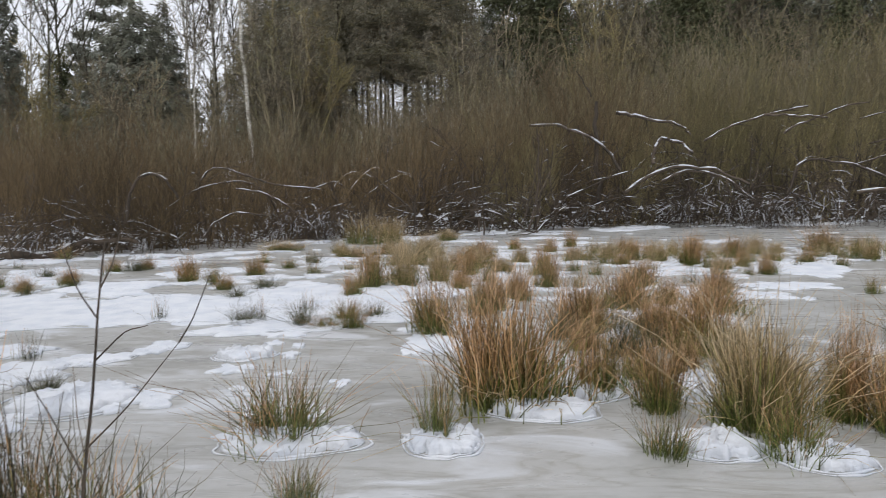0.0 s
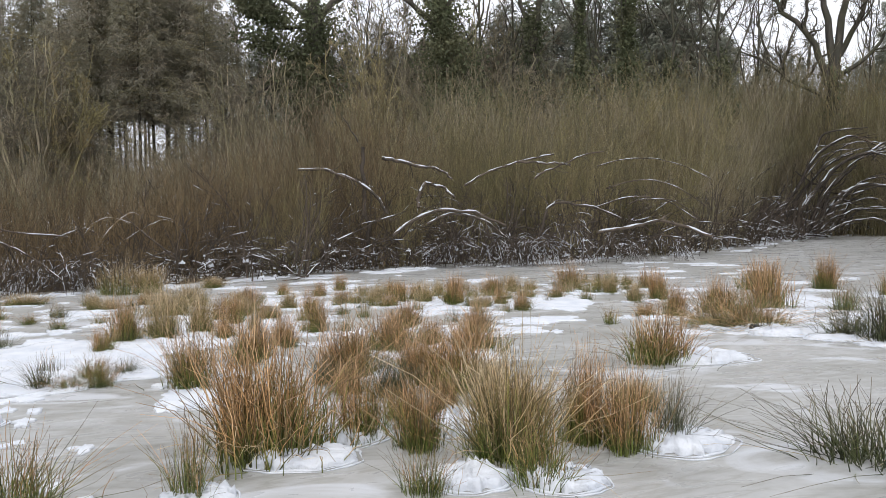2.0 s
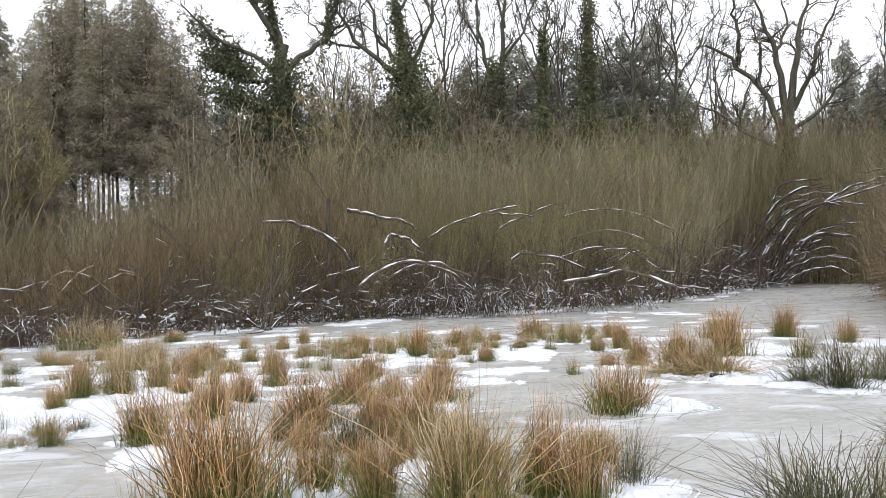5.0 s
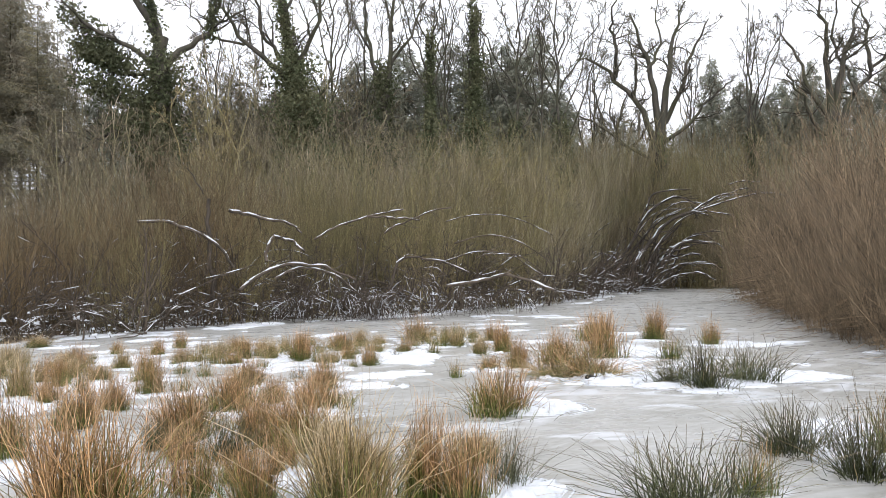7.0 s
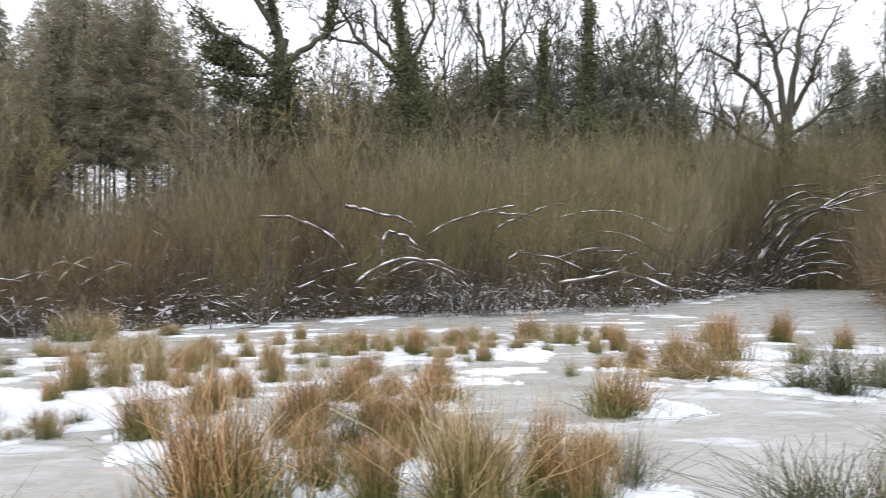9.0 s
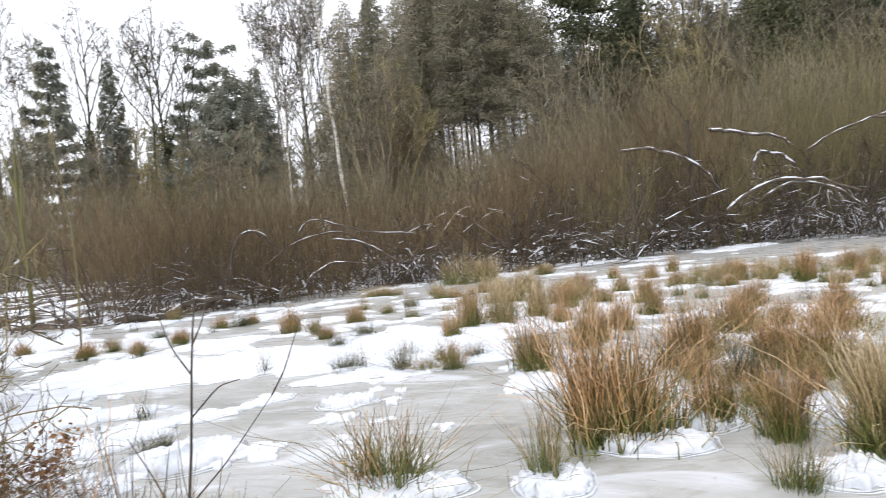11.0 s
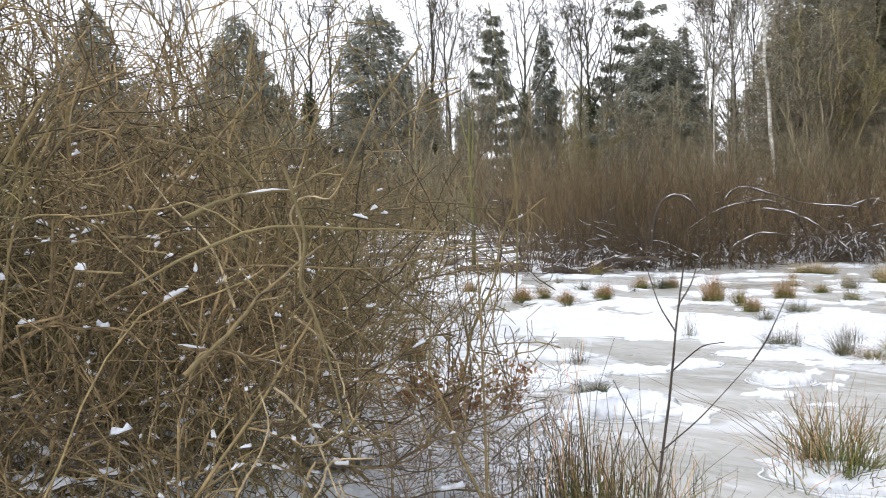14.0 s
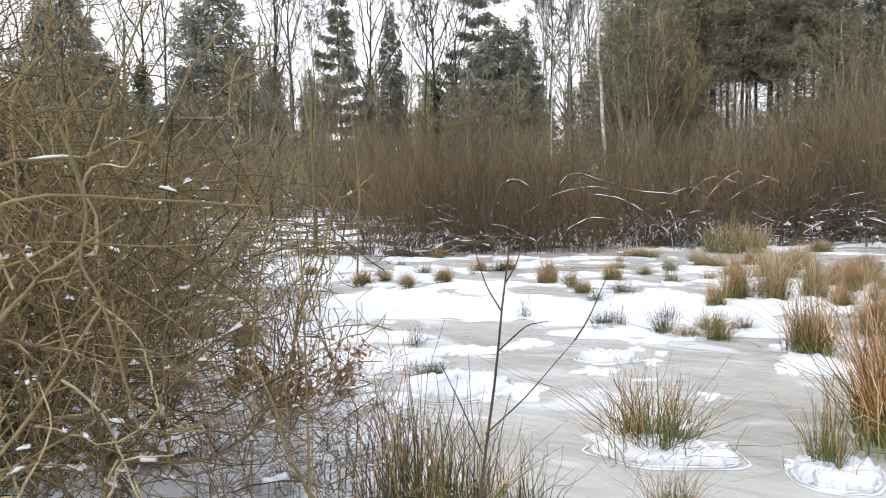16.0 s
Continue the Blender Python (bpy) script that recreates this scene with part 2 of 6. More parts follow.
def ground_height(x, y):
    d = shore_distance(x, y)
    bumps = 0.05 * np.sin(x * 1.7 + 0.6 * np.sin(y)) * np.sin(y * 1.3) + 0.03 * np.sin(x * 4.1 + y * 2.7)
    out = np.clip(d + 0.15 + bumps * 3, 0, None)
    return np.where(d > -0.3, -0.08 + 0.32 * (1 - np.exp(-out / 1.6)) + bumps * np.clip(out, 0, 1), -0.08)


def axis_marks(centre, near, step, far):
    a = np.arange(0, near, step)
    b = near * (far / near) ** np.linspace(0, 1, 22)
    h = np.concatenate([a, b])
    return centre + np.concatenate([-h[:0:-1], h])


gx, gy = np.meshgrid(axis_marks(6, 30, 0.5, 2500), axis_marks(18, 24, 0.5, 2500))
gz = ground_height(gx, gy)
idx = np.arange(gx.size).reshape(gx.shape)
quads = np.stack([idx[:-1, :-1], idx[:-1, 1:], idx[1:, 1:], idx[1:, :-1]], -1).reshape(-1, 4)
tagged(new("ground", mesh_of("ground", np.stack([gx, gy, gz], -1).reshape(-1, 3), quads, GROUND)),
       "snow-dusted brown leaf litter around the frozen pond", "ground", kind="structure")

bm = bmesh.new()
top = [bm.verts.new((x * 1.03 - 0.2, y * 1.03 - 0.5, 0.0)) for x, y in SHORE]
face = bm.faces.new(top)
if face.normal.z < 0:
    face.normal_flip()
low = bmesh.ops.extrude_face_region(bm, geom=[face])
bmesh.ops.translate(bm, vec=(0, 0, -0.12), verts=[v for v in low["geom"] if isinstance(v, bmesh.types.BMVert)])
bmesh.ops.recalc_face_normals(bm, faces=bm.faces[:])
me = bpy.data.meshes.new("ice")
bm.to_mesh(me)
bm.free()
me.materials.append(ICE)
tagged(new("ice", me), "milky grey-beige pond ice with streaks and frozen snow", "ice", kind="structure")


# ---- snow lying on the ice ----
def mound_mesh(rng, rx, ry, h, around=40, rings=7, rough=0.28, crag=0.0):
    a = np.linspace(0, 2 * np.pi, around, endpoint=False)
    edge = 1 + sum(rough / (k ** 0.9) * rng.normal() * np.cos(k * a + rng.uniform(0, 6.3)) * 0.55 for k in range(2, 9))
    edge = edge + 0.05 * rng.normal(0, 1, around) + sum(0.02 * rng.normal() * np.cos(k * a + rng.uniform(0, 6.3)) for k in range(9, 24))
    edge = np.clip(edge, 0.35, 1.8)
    s = np.array([1.0, 0.985, 0.95, 0.86, 0.68, 0.42, 0.15])[:rings]
    lift = np.array([-0.01, 0.45, 0.72, 0.9, 1.0, 1.0, 1.0])[:rings]
    x, y = rx * np.outer(s, edge * np.cos(a)), ry * np.outer(s, edge * np.sin(a))
    lump = 1 + 0.3 * np.sin(x * 23 + rng.uniform(0, 6)) * np.sin(y * 19 + rng.uniform(0, 6)) + 0.2 * np.sin(x * 51) * np.sin(y * 47)
    z = h * lift[:, None] * np.where(s[:, None] < 0.96, lump, 1)
    if crag:
        z[2:] += h * crag * np.abs(rng.normal(0, 1, z[2:].shape)) * (0.5 + 0.5 * np.sin(a * 2 + rng.uniform(0, 6)))
    v = np.stack([x, y, z], -1).reshape(-1, 3)
    i = np.arange(rings * around).reshape(rings, around)
    j = np.roll(i, -1, axis=1)
    f = np.stack([i[:-1], j[:-1], j[1:], i[1:]], -1).reshape(-1, 4).tolist() + [i[-1].tolist()]
    return v, f, np.stack([rx * 1.0 * edge * np.cos(a), ry * edge * np.sin(a)], -1)


def snow_patch(rng, x, y, rx, ry, h, ring, rough=0.42):
    turn = math.atan2(y - 0.3, x - 0.3) - math.pi / 2
    v, f, edge = mound_mesh(rng, rx, ry, h, 84, 7, rough, 0.45 if h > 0.04 else 0.15)
    ob = new("snow_patch", mesh_of("snow_patch", v, f, SNOW))
    ob.matrix_basis = pose(x, y, 0.002, 0, 0, math.degrees(turn))
    tagged(ob, "low white crusted snow patch lying on the pond ice", "snow", "snow patches on the ice")
    if ring:
        e = edge.copy()
        for _ in range(8):
            e = (np.roll(e, 1, 0) + 2 * e + np.roll(e, -1, 0)) / 4
        swell = 0.06 * np.sin(np.arange(len(e)) * 0.15 + y)[:, None]
        for grow, r in ((1.10, 0.008), (1.26, 0.0055)) if rough < 0.3 else ((1.12, 0.006),):
            loop = e * (grow + swell)
            P = np.concatenate([loop, loop[:1]])
            P = np.concatenate([P, np.full((len(P), 1), 0.002)], 1)[None]
            v2, f2, a2 = tubes(P, r + r * 0.6 * np.sin(np.arange(P.shape[1]) * 0.37 + x + grow * 9)[None], 5)
            part("ice_rim", mesh_of("ice_rim", v2, f2, SNOW), ob, "raised white rim of refrozen ice")


# x, y, half width across, half depth
SNOW_NEAR = [(0.97, 5.69, 0.24, 0.34), (0.60, 5.15, 0.34, 0.20), (1.46, 4.56, 0.26, 0.20), (1.70, 5.70, 0.20, 0.36), (1.96, 4.40, 0.24, 0.20),
             (2.91, 4.92, 0.36, 0.32), (-0.14, 7.75, 0.26, 0.28), (4.52, 7.50, 0.55, 0.42), (1.50, 7.30, 0.26, 0.40), (6.2, 8.62, 0.42, 0.34), (6.35, 5.3, 0.36, 0.34), (5.6, 4.55, 0.3, 0.25),
             (-2.44, 5.25, 0.42, 0.36), (-1.71, 6.57, 0.23, 0.20), (-0.81, 4.53, 0.39, 0.22), (0.02, 4.57, 0.20, 0.24)]
SNOW_MID = [(0.53, 11.1, 0.60, 0.6), (-1.20, 10.0, 0.30, 0.36), (-1.89, 9.3, 0.80, 0.95), (-1.58, 7.8, 0.44, 0.3), (6.65, 8.85, 0.40, 0.6),
            (-0.85, 8.44, 0.25, 0.28), (2.30, 8.7, 0.2, 0.3), (8.52, 8.0, 0.62, 0.55), (6.93, 9.2, 0.42, 0.8), (8.53, 11.2, 0.52, 0.8),
            (7.36, 8.6, 0.29, 0.4), (4.71, 12.3, 0.82, 0.9), (3.65, 13.3, 0.66, 0.7), (0.51, 11.4, 0.5, 0.7), (-0.21, 7.95, 0.29, 0.4)]
SNOW_LEFT = [(-3.48, 8.66, 1.35, 0.95), (-1.82, 9.15, 1.3, 1.0), (-5.05, 8.7, 0.95, 0.8), (-4.75, 6.71, 0.43, 0.38), (-2.08, 7.5, 0.4, 0.2),
             (-0.96, 8.1, 0.45, 0.24), (-8.7, 11.3, 1.2, 1.4), (-0.17, 6.96, 0.26, 0.26), (-2.87, 6.38, 0.26, 0.2), (-2.49, 6.86, 0.18, 0.16),
             (-3.59, 5.64, 0.25, 0.18), (-2.18, 10.5, 0.24, 0.26), (-0.37, 9.9, 0.4, 0.4), (-3.9, 11.8, 0.6, 0.43), (-6.25, 11.7, 0.6, 0.5)]
SNOW_FAR = [(-6.5, 10.8, 0.6, 0.6), (-5.1, 12.9, 0.6, 0.45), (-2.5, 13.1, 0.36, 0.48), (-4.6, 10.3, 0.65, 0.42), (-1.5, 11.8, 0.4, 0.38),
            (-2.4, 9.1, 0.7, 0.57), (-5.0, 7.4, 0.4, 0.3), (-0.6, 11.2, 0.36, 0.8), (1.85, 9.0, 0.26, 0.45), (6.6, 8.0, 0.27, 0.26),
            (6.67, 15.8, 0.45, 0.6), (10.6, 11.2, 0.6, 0.55), (5.87, 5.0, 0.3, 0.3), (1.57, 13.1, 0.36, 0.5), (-7.4, 10.0, 0.6, 0.6)]
rng = np.random.default_rng(11)
for x, y, rx, ry in SNOW_NEAR:
    snow_patch(rng, x, y, rx * 0.9, ry * 0.9, 0.045, True, 0.16)
for x, y, rx, ry in SNOW_MID + SNOW_LEFT + SNOW_FAR:
    snow_patch(rng, x, y, rx, ry, 0.02, y < 9.4)

for i in range(520):
    x, y = (rng.uniform(-9, 12), rng.uniform(8.5, 22)) if i < 430 else (rng.uniform(-7, 0), rng.uniform(4.5, 10))
    thin = 0.9 if x < 1 + 0.2 * rng.normal() else 0.5
    if shore_distance(x, y) > -0.3 or rng.random() > thin:
        continue
    long = rng.random() ** 2 * (1 if i < 430 else 0.2)
    v, f, _e = mound_mesh(rng, 0.06 + 0.55 * long, rng.uniform(0.05, 0.14) + 0.2 * long, rng.uniform(0.008, 0.02), 26, 5, 1.0, 0.2)
    c, w = math.cos(rng.normal(0, 0.25)), rng.normal(0, 0.25)
    v = np.stack([v[:, 0] * c - v[:, 1] * w, v[:, 0] * w + v[:, 1] * c, v[:, 2]], -1)
    ob = new("snow_fleck", mesh_of("snow_fleck", v, f, SNOW))
    ob.matrix_basis = pose(x, y, 0.001)
    tagged(ob, "small irregular fleck of white snow frozen onto the ice", "snow", "snow flecks on the ice")


# drifts of snow along the edge of the ice
DRIFT = [(-8.6, 13.2), (-6.6, 14.3), (-4.9, 15.9), (-2.4, 17.5), (0.2, 19.2), (3.4, 21.0), (8.0, 21.7), (12.8, 23.6), (22.6, 30.8), (30.5, 36.5)]
for (ax, ay), (bx, by) in zip(DRIFT, DRIFT[1:]):
    run = math.hypot(bx - ax, by - ay)
    for k in range(round(run / 1.5)):
        t, off = (k + rng.random()) / round(run / 1.5), abs(rng.normal(0, 0.9))
        v, f, _e = mound_mesh(rng, rng.uniform(0.2, 0.8), rng.uniform(0.1, 0.32), rng.uniform(0.015, 0.04), 36, 6, 0.9, 0.5)
        ob = new("snow_drift", mesh_of("snow_drift", v, f, SNOW))
        ob.matrix_basis = pose(ax + (bx - ax) * t + (by - ay) / run * off, ay + (by - ay) * t - (bx - ax) / run * off, 0.002, 0, 0, math.degrees(math.atan2(by - ay, bx - ax)) + rng.normal(0, 8))
        tagged(ob, "thin white snow drift along the pond's frozen edge", "snow", "snow drifts at the edge")


# ---- rush tussocks ----
def rush_lines(rng, m, foot, height, lean, droop, n=5, r=0.0029):
    a, q = rng.uniform(0, 2 * np.pi, m), np.sqrt(rng.random(m))
    tufts = rng.uniform(0, 2 * np.pi, 7)
    a = np.where(rng.random(m) < 0.6, tufts[rng.integers(0, 7, m)] + rng.normal(0, 0.22, m), a)
    out = np.stack([np.cos(a), np.sin(a), 0 * a], -1)
    stray = rng.random(m) < 0.13
    middle = np.stack([rng.normal(0, 0.36, 4), rng.normal(0, 0.36, 4), np.zeros(4)], -1)[rng.integers(0, 4, m)] * foot
    start = middle + out * (q * foot * np.where(stray, rng.uniform(1.0, 1.7, m), 0.75))[:, None] + np.array([0, 0, -0.02])
    tilt = np.abs(rng.normal(0, 1, m)) * lean * (0.35 + q)
    L = height * rng.uniform(0.4, 1.18, m) * (1.08 - 0.25 * q) * np.where(stray, 0.75, 1.0)
    t = np.linspace(0, 1, n)[None, :, None]
    side = out + rng.normal(0, 0.6, (m, 3)) * (1, 1, 0)
    P = start[:, None] + (L * np.cos(tilt))[:, None, None] * np.array([0, 0, 1]) * (t - droop * rng.uniform(0, 1, (m, 1, 1)) * t ** 3)
    P = P + (L * np.sin(tilt))[:, None, None] * side[:, None] * (0.65 * t + 0.6 * t ** 2)
    P[:, 1:] += rng.normal(0, 0.030, (m, n - 1, 3)) * height * np.linspace(0.3, 1.2, n - 1)[:, None]
    R = r * rng.uniform(0.7, 1.25, (m, 1)) * np.linspace(1, 0.35, n)
    return P, R


# kind: (green stems, dry stems, bent dead stems, material of the green, of the dry, lean)
RUSH = {"brown": (330, 430, 90, "green", "brown", 0.20), "pale": (300, 420, 110, "green", "pale", 0.22), "mix": (260, 260, 60, "green", "brown", 0.21),
        "green": (150, 40, 12, "green", "brown", 0.26), "thin": (190, 110, 8, "green", "brown", 0.40), "grey": (210, 40, 12, "grey", "dark", 0.46),
        "dark": (250, 30, 12, "dark", "grey", 0.40), "wisp": (60, 80, 12, "green", "pale", 0.15), "sparse": (44, 14, 3, "dark", "brown", 0.18), "fallen": (80, 150, 260, "green", "brown", 0.5)}
RUSH_WORDS = {"brown": "dense rust-brown soft rush tussock, green at the foot, frozen into ice", "pale": "straw-pale soft rush tussock with green base, frozen into ice",
              "mix": "half green, half rust-brown rush tussock standing in ice", "green": "small sparse green rush tuft standing in ice",
              "thin": "open fan-shaped green rush tussock with reddish tips on ice", "grey": "sprawling grey-green rush tuft on snowy ice",
              "dark": "dark olive rush tussock standing in snow on the ice",
              "wisp": "thin upright wisp of straw-coloured rush on the ice",
              "sparse": "few tall thin dark rush stems beside the bank",
              "fallen": "collapsed brown rush tussock with matted dead stems"}
RUSH_MESH = {}
for kind, (ng, nd, nb, mg, md, lean) in RUSH.items():
    for v in range(3):
        rng = np.random.default_rng(sum(map(ord, kind)) + v)
        sets = [("green_foliage", tube_mesh("green_foliage", [(*rush_lines(rng, ng, 0.17, 0.50 if nd < ng else 0.40, lean, 0.05), 3)], STEM[mg])),
                ("dry_foliage", tube_mesh("dry_foliage", [(*rush_lines(rng, nd, 0.19, 0.56, lean * 1.05, 0.18), 3)], STEM[md])),
                ("bent_foliage", tube_mesh("bent_foliage", [(*rush_lines(rng, nb, 0.20, 0.40, lean * 1.9, 0.9, 6), 3)], STEM["pale"]))]
        RUSH_MESH[kind, v] = sets

# x, y, height, half width, kind
RUSH_NEAR = [(0.47, 5.31, 0.87, 0.40, "brown"), (0.99, 5.55, 0.56, 0.21, "mix"), (1.32, 5.20, 0.57, 0.19, "mix"), (1.18, 4.44, 0.33, 0.16, "green"),
             (1.78, 4.95, 0.81, 0.33, "pale"), (1.83, 4.39, 0.41, 0.23, "green"), (2.35, 5.10, 0.69, 0.16, "brown"), (2.55, 4.85, 0.66, 0.21, "mix"),
             (2.96, 4.99, 0.48, 0.16, "grey"), (-0.25, 7.54, 0.64, 0.25, "mix"), (0.01, 4.64, 0.50, 0.16, "green"), (1.13, 7.57, 0.57, 0.31, "brown"),
             (1.89, 6.75, 0.56, 0.28, "brown"), (4.06, 7.37, 0.60, 0.36, "mix"), (1.66, 7.04, 0.54, 0.22, "mix"), (1.31, 6.70, 0.46, 0.23, "grey")]
RUSH_MID = [(0.99, 10.24, 0.52, 0.24, "mix"), (1.67, 8.71, 0.51, 0.36, "mix"), (2.61, 8.48, 0.36, 0.33, "brown"), (6.62, 12.14, 0.55, 0.23, "brown"),
            (5.80, 10.12, 0.50, 0.23, "brown"), (0.06, 12.1, 0.37, 0.20, "pale"), (0.38, 11.8, 0.28, 0.12, "mix"), (0.73, 12.83, 0.35, 0.18, "pale"),
            (1.59, 13.15, 0.32, 0.14, "mix"), (2.16, 13.35, 0.33, 0.16, "pale"), (2.56, 13.2, 0.42, 0.23, "mix"), (2.92, 13.08, 0.37, 0.23, "pale"),
            (3.34, 12.67, 0.54, 0.27, "brown"), (4.24, 13.49, 0.44, 0.37, "mix"), (5.96, 14.41, 0.55, 0.43, "mix"), (0.24, 8.55, 0.51, 0.23, "brown")]
RUSH_ISLE = [(-1.25, 10.30, 0.62, 0.30, "mix"), (-0.85, 10.45, 0.58, 0.26, "pale"), (-0.40, 10.76, 0.56, 0.25, "pale"), (-0.08, 10.14, 0.34, 0.20, "brown"),
             (-0.02, 11.45, 0.43, 0.21, "brown"), (-0.79, 13.61, 0.50, 0.29, "pale"), (0.14, 13.15, 0.42, 0.21, "brown"), (1.75, 15.29, 0.41, 0.20, "mix"),
             (0.99, 11.49, 0.52, 0.22, "mix"), (0.70, 14.85, 0.29, 0.14, "mix"), (7.29, 13.88, 0.43, 0.22, "mix"), (2.9, 9.6, 0.40, 0.30, "brown"),
             (2.1, 10.3, 0.4, 0.3, "brown"), (0.6, 9.4, 0.4, 0.25, "brown")]
RUSH_RIGHT = [(7.54, 10.54, 0.78, 0.48, "mix"), (6.58, 10.29, 0.60, 0.41, "mix"), (8.98, 12.99, 0.59, 0.48, "brown"), (10.0, 12.46, 0.69, 0.32, "brown"),
              (8.45, 10.08, 0.47, 0.34, "green"), (10.24, 11.23, 0.54, 0.25, "mix"), (6.94, 7.60, 0.75, 0.33, "dark"), (7.82, 7.88, 0.59, 0.42, "grey"),
              (6.95, 8.31, 0.39, 0.32, "grey"), (3.83, 4.24, 0.52, 0.52, "grey"), (5.45, 4.90, 0.48, 0.37, "dark"), (5.29, 4.19, 0.66, 0.30, "dark"), (5.9, 4.5, 0.6, 0.3, "green"),
              (4.29, 4.22, 0.40, 0.20, "green")]
RUSH_LEFT = [(-1.53, 3.28, 0.95, 0.34, "sparse"), (-1.45, 3.2, 0.52, 0.28, "green"), (-1.72, 3.42, 0.6, 0.3, "sparse"), (-1.6, 3.1, 0.7, 0.3, "sparse"), (-1.2, 3.5, 0.4, 0.2, "sparse"), (-1.25, 3.3, 0.55, 0.25, "sparse"), (-0.59, 3.75, 0.29, 0.11, "green"), (-2.76, 5.50, 0.17, 0.13, "grey"), (-2.15, 7.96, 0.22, 0.13, "grey"),
             (-1.51, 7.79, 0.32, 0.05, "grey"), (-0.92, 8.23, 0.21, 0.13, "grey"), (-3.80, 10.77, 0.40, 0.24, "brown"), (-3.05, 11.39, 0.36, 0.24, "mix"),
             (-1.02, 12.58, 0.49, 0.41, "pale"), (-5.51, 9.79, 0.25, 0.12, "mix"), (-5.30, 10.40, 0.26, 0.16, "brown"), (-6.22, 9.71, 0.26, 0.24, "brown"),
             (-3.60, 14.98, 0.23, 0.47, "pale"), (-3.10, 10.15, 0.22, 0.13, "mix"), (-2.55, 10.15, 0.25, 0.05, "grey"), (-0.84, 4.59, 0.50, 0.31, "thin")]
RUSH_EDGE = [(-7.55, 10.27, 0.22, 0.18, "brown"), (-5.38, 11.89, 0.23, 0.18, "mix"), (-2.29, 13.89, 0.28, 0.19, "pale"), (-4.67, 5.64, 0.45, 0.15, "brown"),
             (-0.67, 17.15, 0.27, 0.33, "pale"), (-5.02, 12.2, 0.18, 0.14, "brown"), (-2.2, 16.2, 0.8, 0.42, "wisp"), (-2.5, 16.3, 0.7, 0.4, "wisp"), (-1.8, 16.4, 0.6, 0.4, "pale"), (6.3, 8.98, 0.5, 0.42, "fallen")]


def rush_tussock(i, x, y, h, w, kind):
    if y > 9:
        h, w = h * 1.05, w * 0.72
    ob = thing("rush_tussock", x, y, 0.0, i * 2.399, min(max(w / 0.27, 0.5), 1.5), h / 0.56,
               label=RUSH_WORDS[kind], category="rush tussock", group="rush tussocks on the pond")
    for name, me in RUSH_MESH[kind, i % 3]:
        part(name, me, ob, kind="stuff")


def foot_snow(rng, x, y, w):
    """A crust of snow caught round the foot of a tussock."""
    for k in range(rng.integers(1, 4)):
        snow_patch(rng, x + rng.normal(0, 0.9) * w, y - rng.uniform(-0.3, 1.0) * w, w * rng.uniform(0.5, 1.3), w * rng.uniform(0.25, 0.7), 0.022, False, 0.7)


rng = np.random.default_rng(45)
for x, y, h, w, kind in RUSH_MID + RUSH_ISLE + RUSH_RIGHT + RUSH_LEFT:
    if y > 6.5:
        foot_snow(rng, x, y, w)
for i, row in enumerate(RUSH_NEAR + RUSH_MID + RUSH_ISLE + RUSH_RIGHT + RUSH_LEFT + RUSH_EDGE):
    rush_tussock(i, *row)
rush_tussock(1, 6.05, 9.35, 0.5, 0.55, "fallen")
rush_tussock(2, 6.55, 9.6, 0.45, 0.5, "green")
v, f, _e = mound_mesh(np.random.default_rng(3), 0.085, 0.07, 0.06, 20, 7, 0.25)
ob = new("stone", mesh_of("stone", v, f, bark_material("wet_dark_stone", (0.03, 0.03, 0.028), (0.08, 0.078, 0.072), 14.0, None, (1, 1, 1))))
ob.matrix_basis = pose(6.06, 8.68, 0.025, 8, 4, 30)
tagged(ob, "small dark wet stone lying in the snow", "stone")
rng = np.random.default_rng(43)
for i in range(13):
    x, y = rng.uniform(0.5, 3.0), rng.uniform(5.7, 9.2)
    rush_tussock(i, x + 0.12 * (y - 5), y, rng.uniform(0.25, 0.45), rng.uniform(0.12, 0.22), ("mix", "pale", "mix", "grey", "brown")[i % 5])
rng = np.random.default_rng(44)
for i in range(34):
    x, y = rng.uniform(-8.5, -1.0), rng.uniform(6.0, 13.5)
    if shore_distance(x, y) < -0.2:
        rush_tussock(i, x, y, rng.uniform(0.14, 0.34), rng.uniform(0.08, 0.17), ("grey", "sparse", "sparse", "thin", "sparse")[i % 5])
rng = np.random.default_rng(41)
for i in range(64):
    t = rng.random()
    x, y = -2.0 + 9.5 * t + rng.normal(0, 0.4), 14.2 + 0.9 * t - abs(rng.normal(0, 2.1))
    if y > 8.2:
        foot_snow(rng, x, y, 0.2)
        rush_tussock(i, x, y, rng.uniform(0.2, 0.45), rng.uniform(0.1, 0.26), ("wisp", "mix", "wisp", "green", "wisp", "pale")[i % 6])


rng = np.random.default_rng(46)
for i in range(80):
    t = rng.random()
    x, y = -2.5 + 10.0 * t + rng.normal(0, 0.5), 14.6 + 0.7 * t - abs(rng.normal(0, 2.6))
    if y > 8.4:
        rush_tussock(i, x, y, rng.uniform(0.16, 0.36), rng.uniform(0.10, 0.22), ("wisp", "sparse", "wisp")[i % 3])


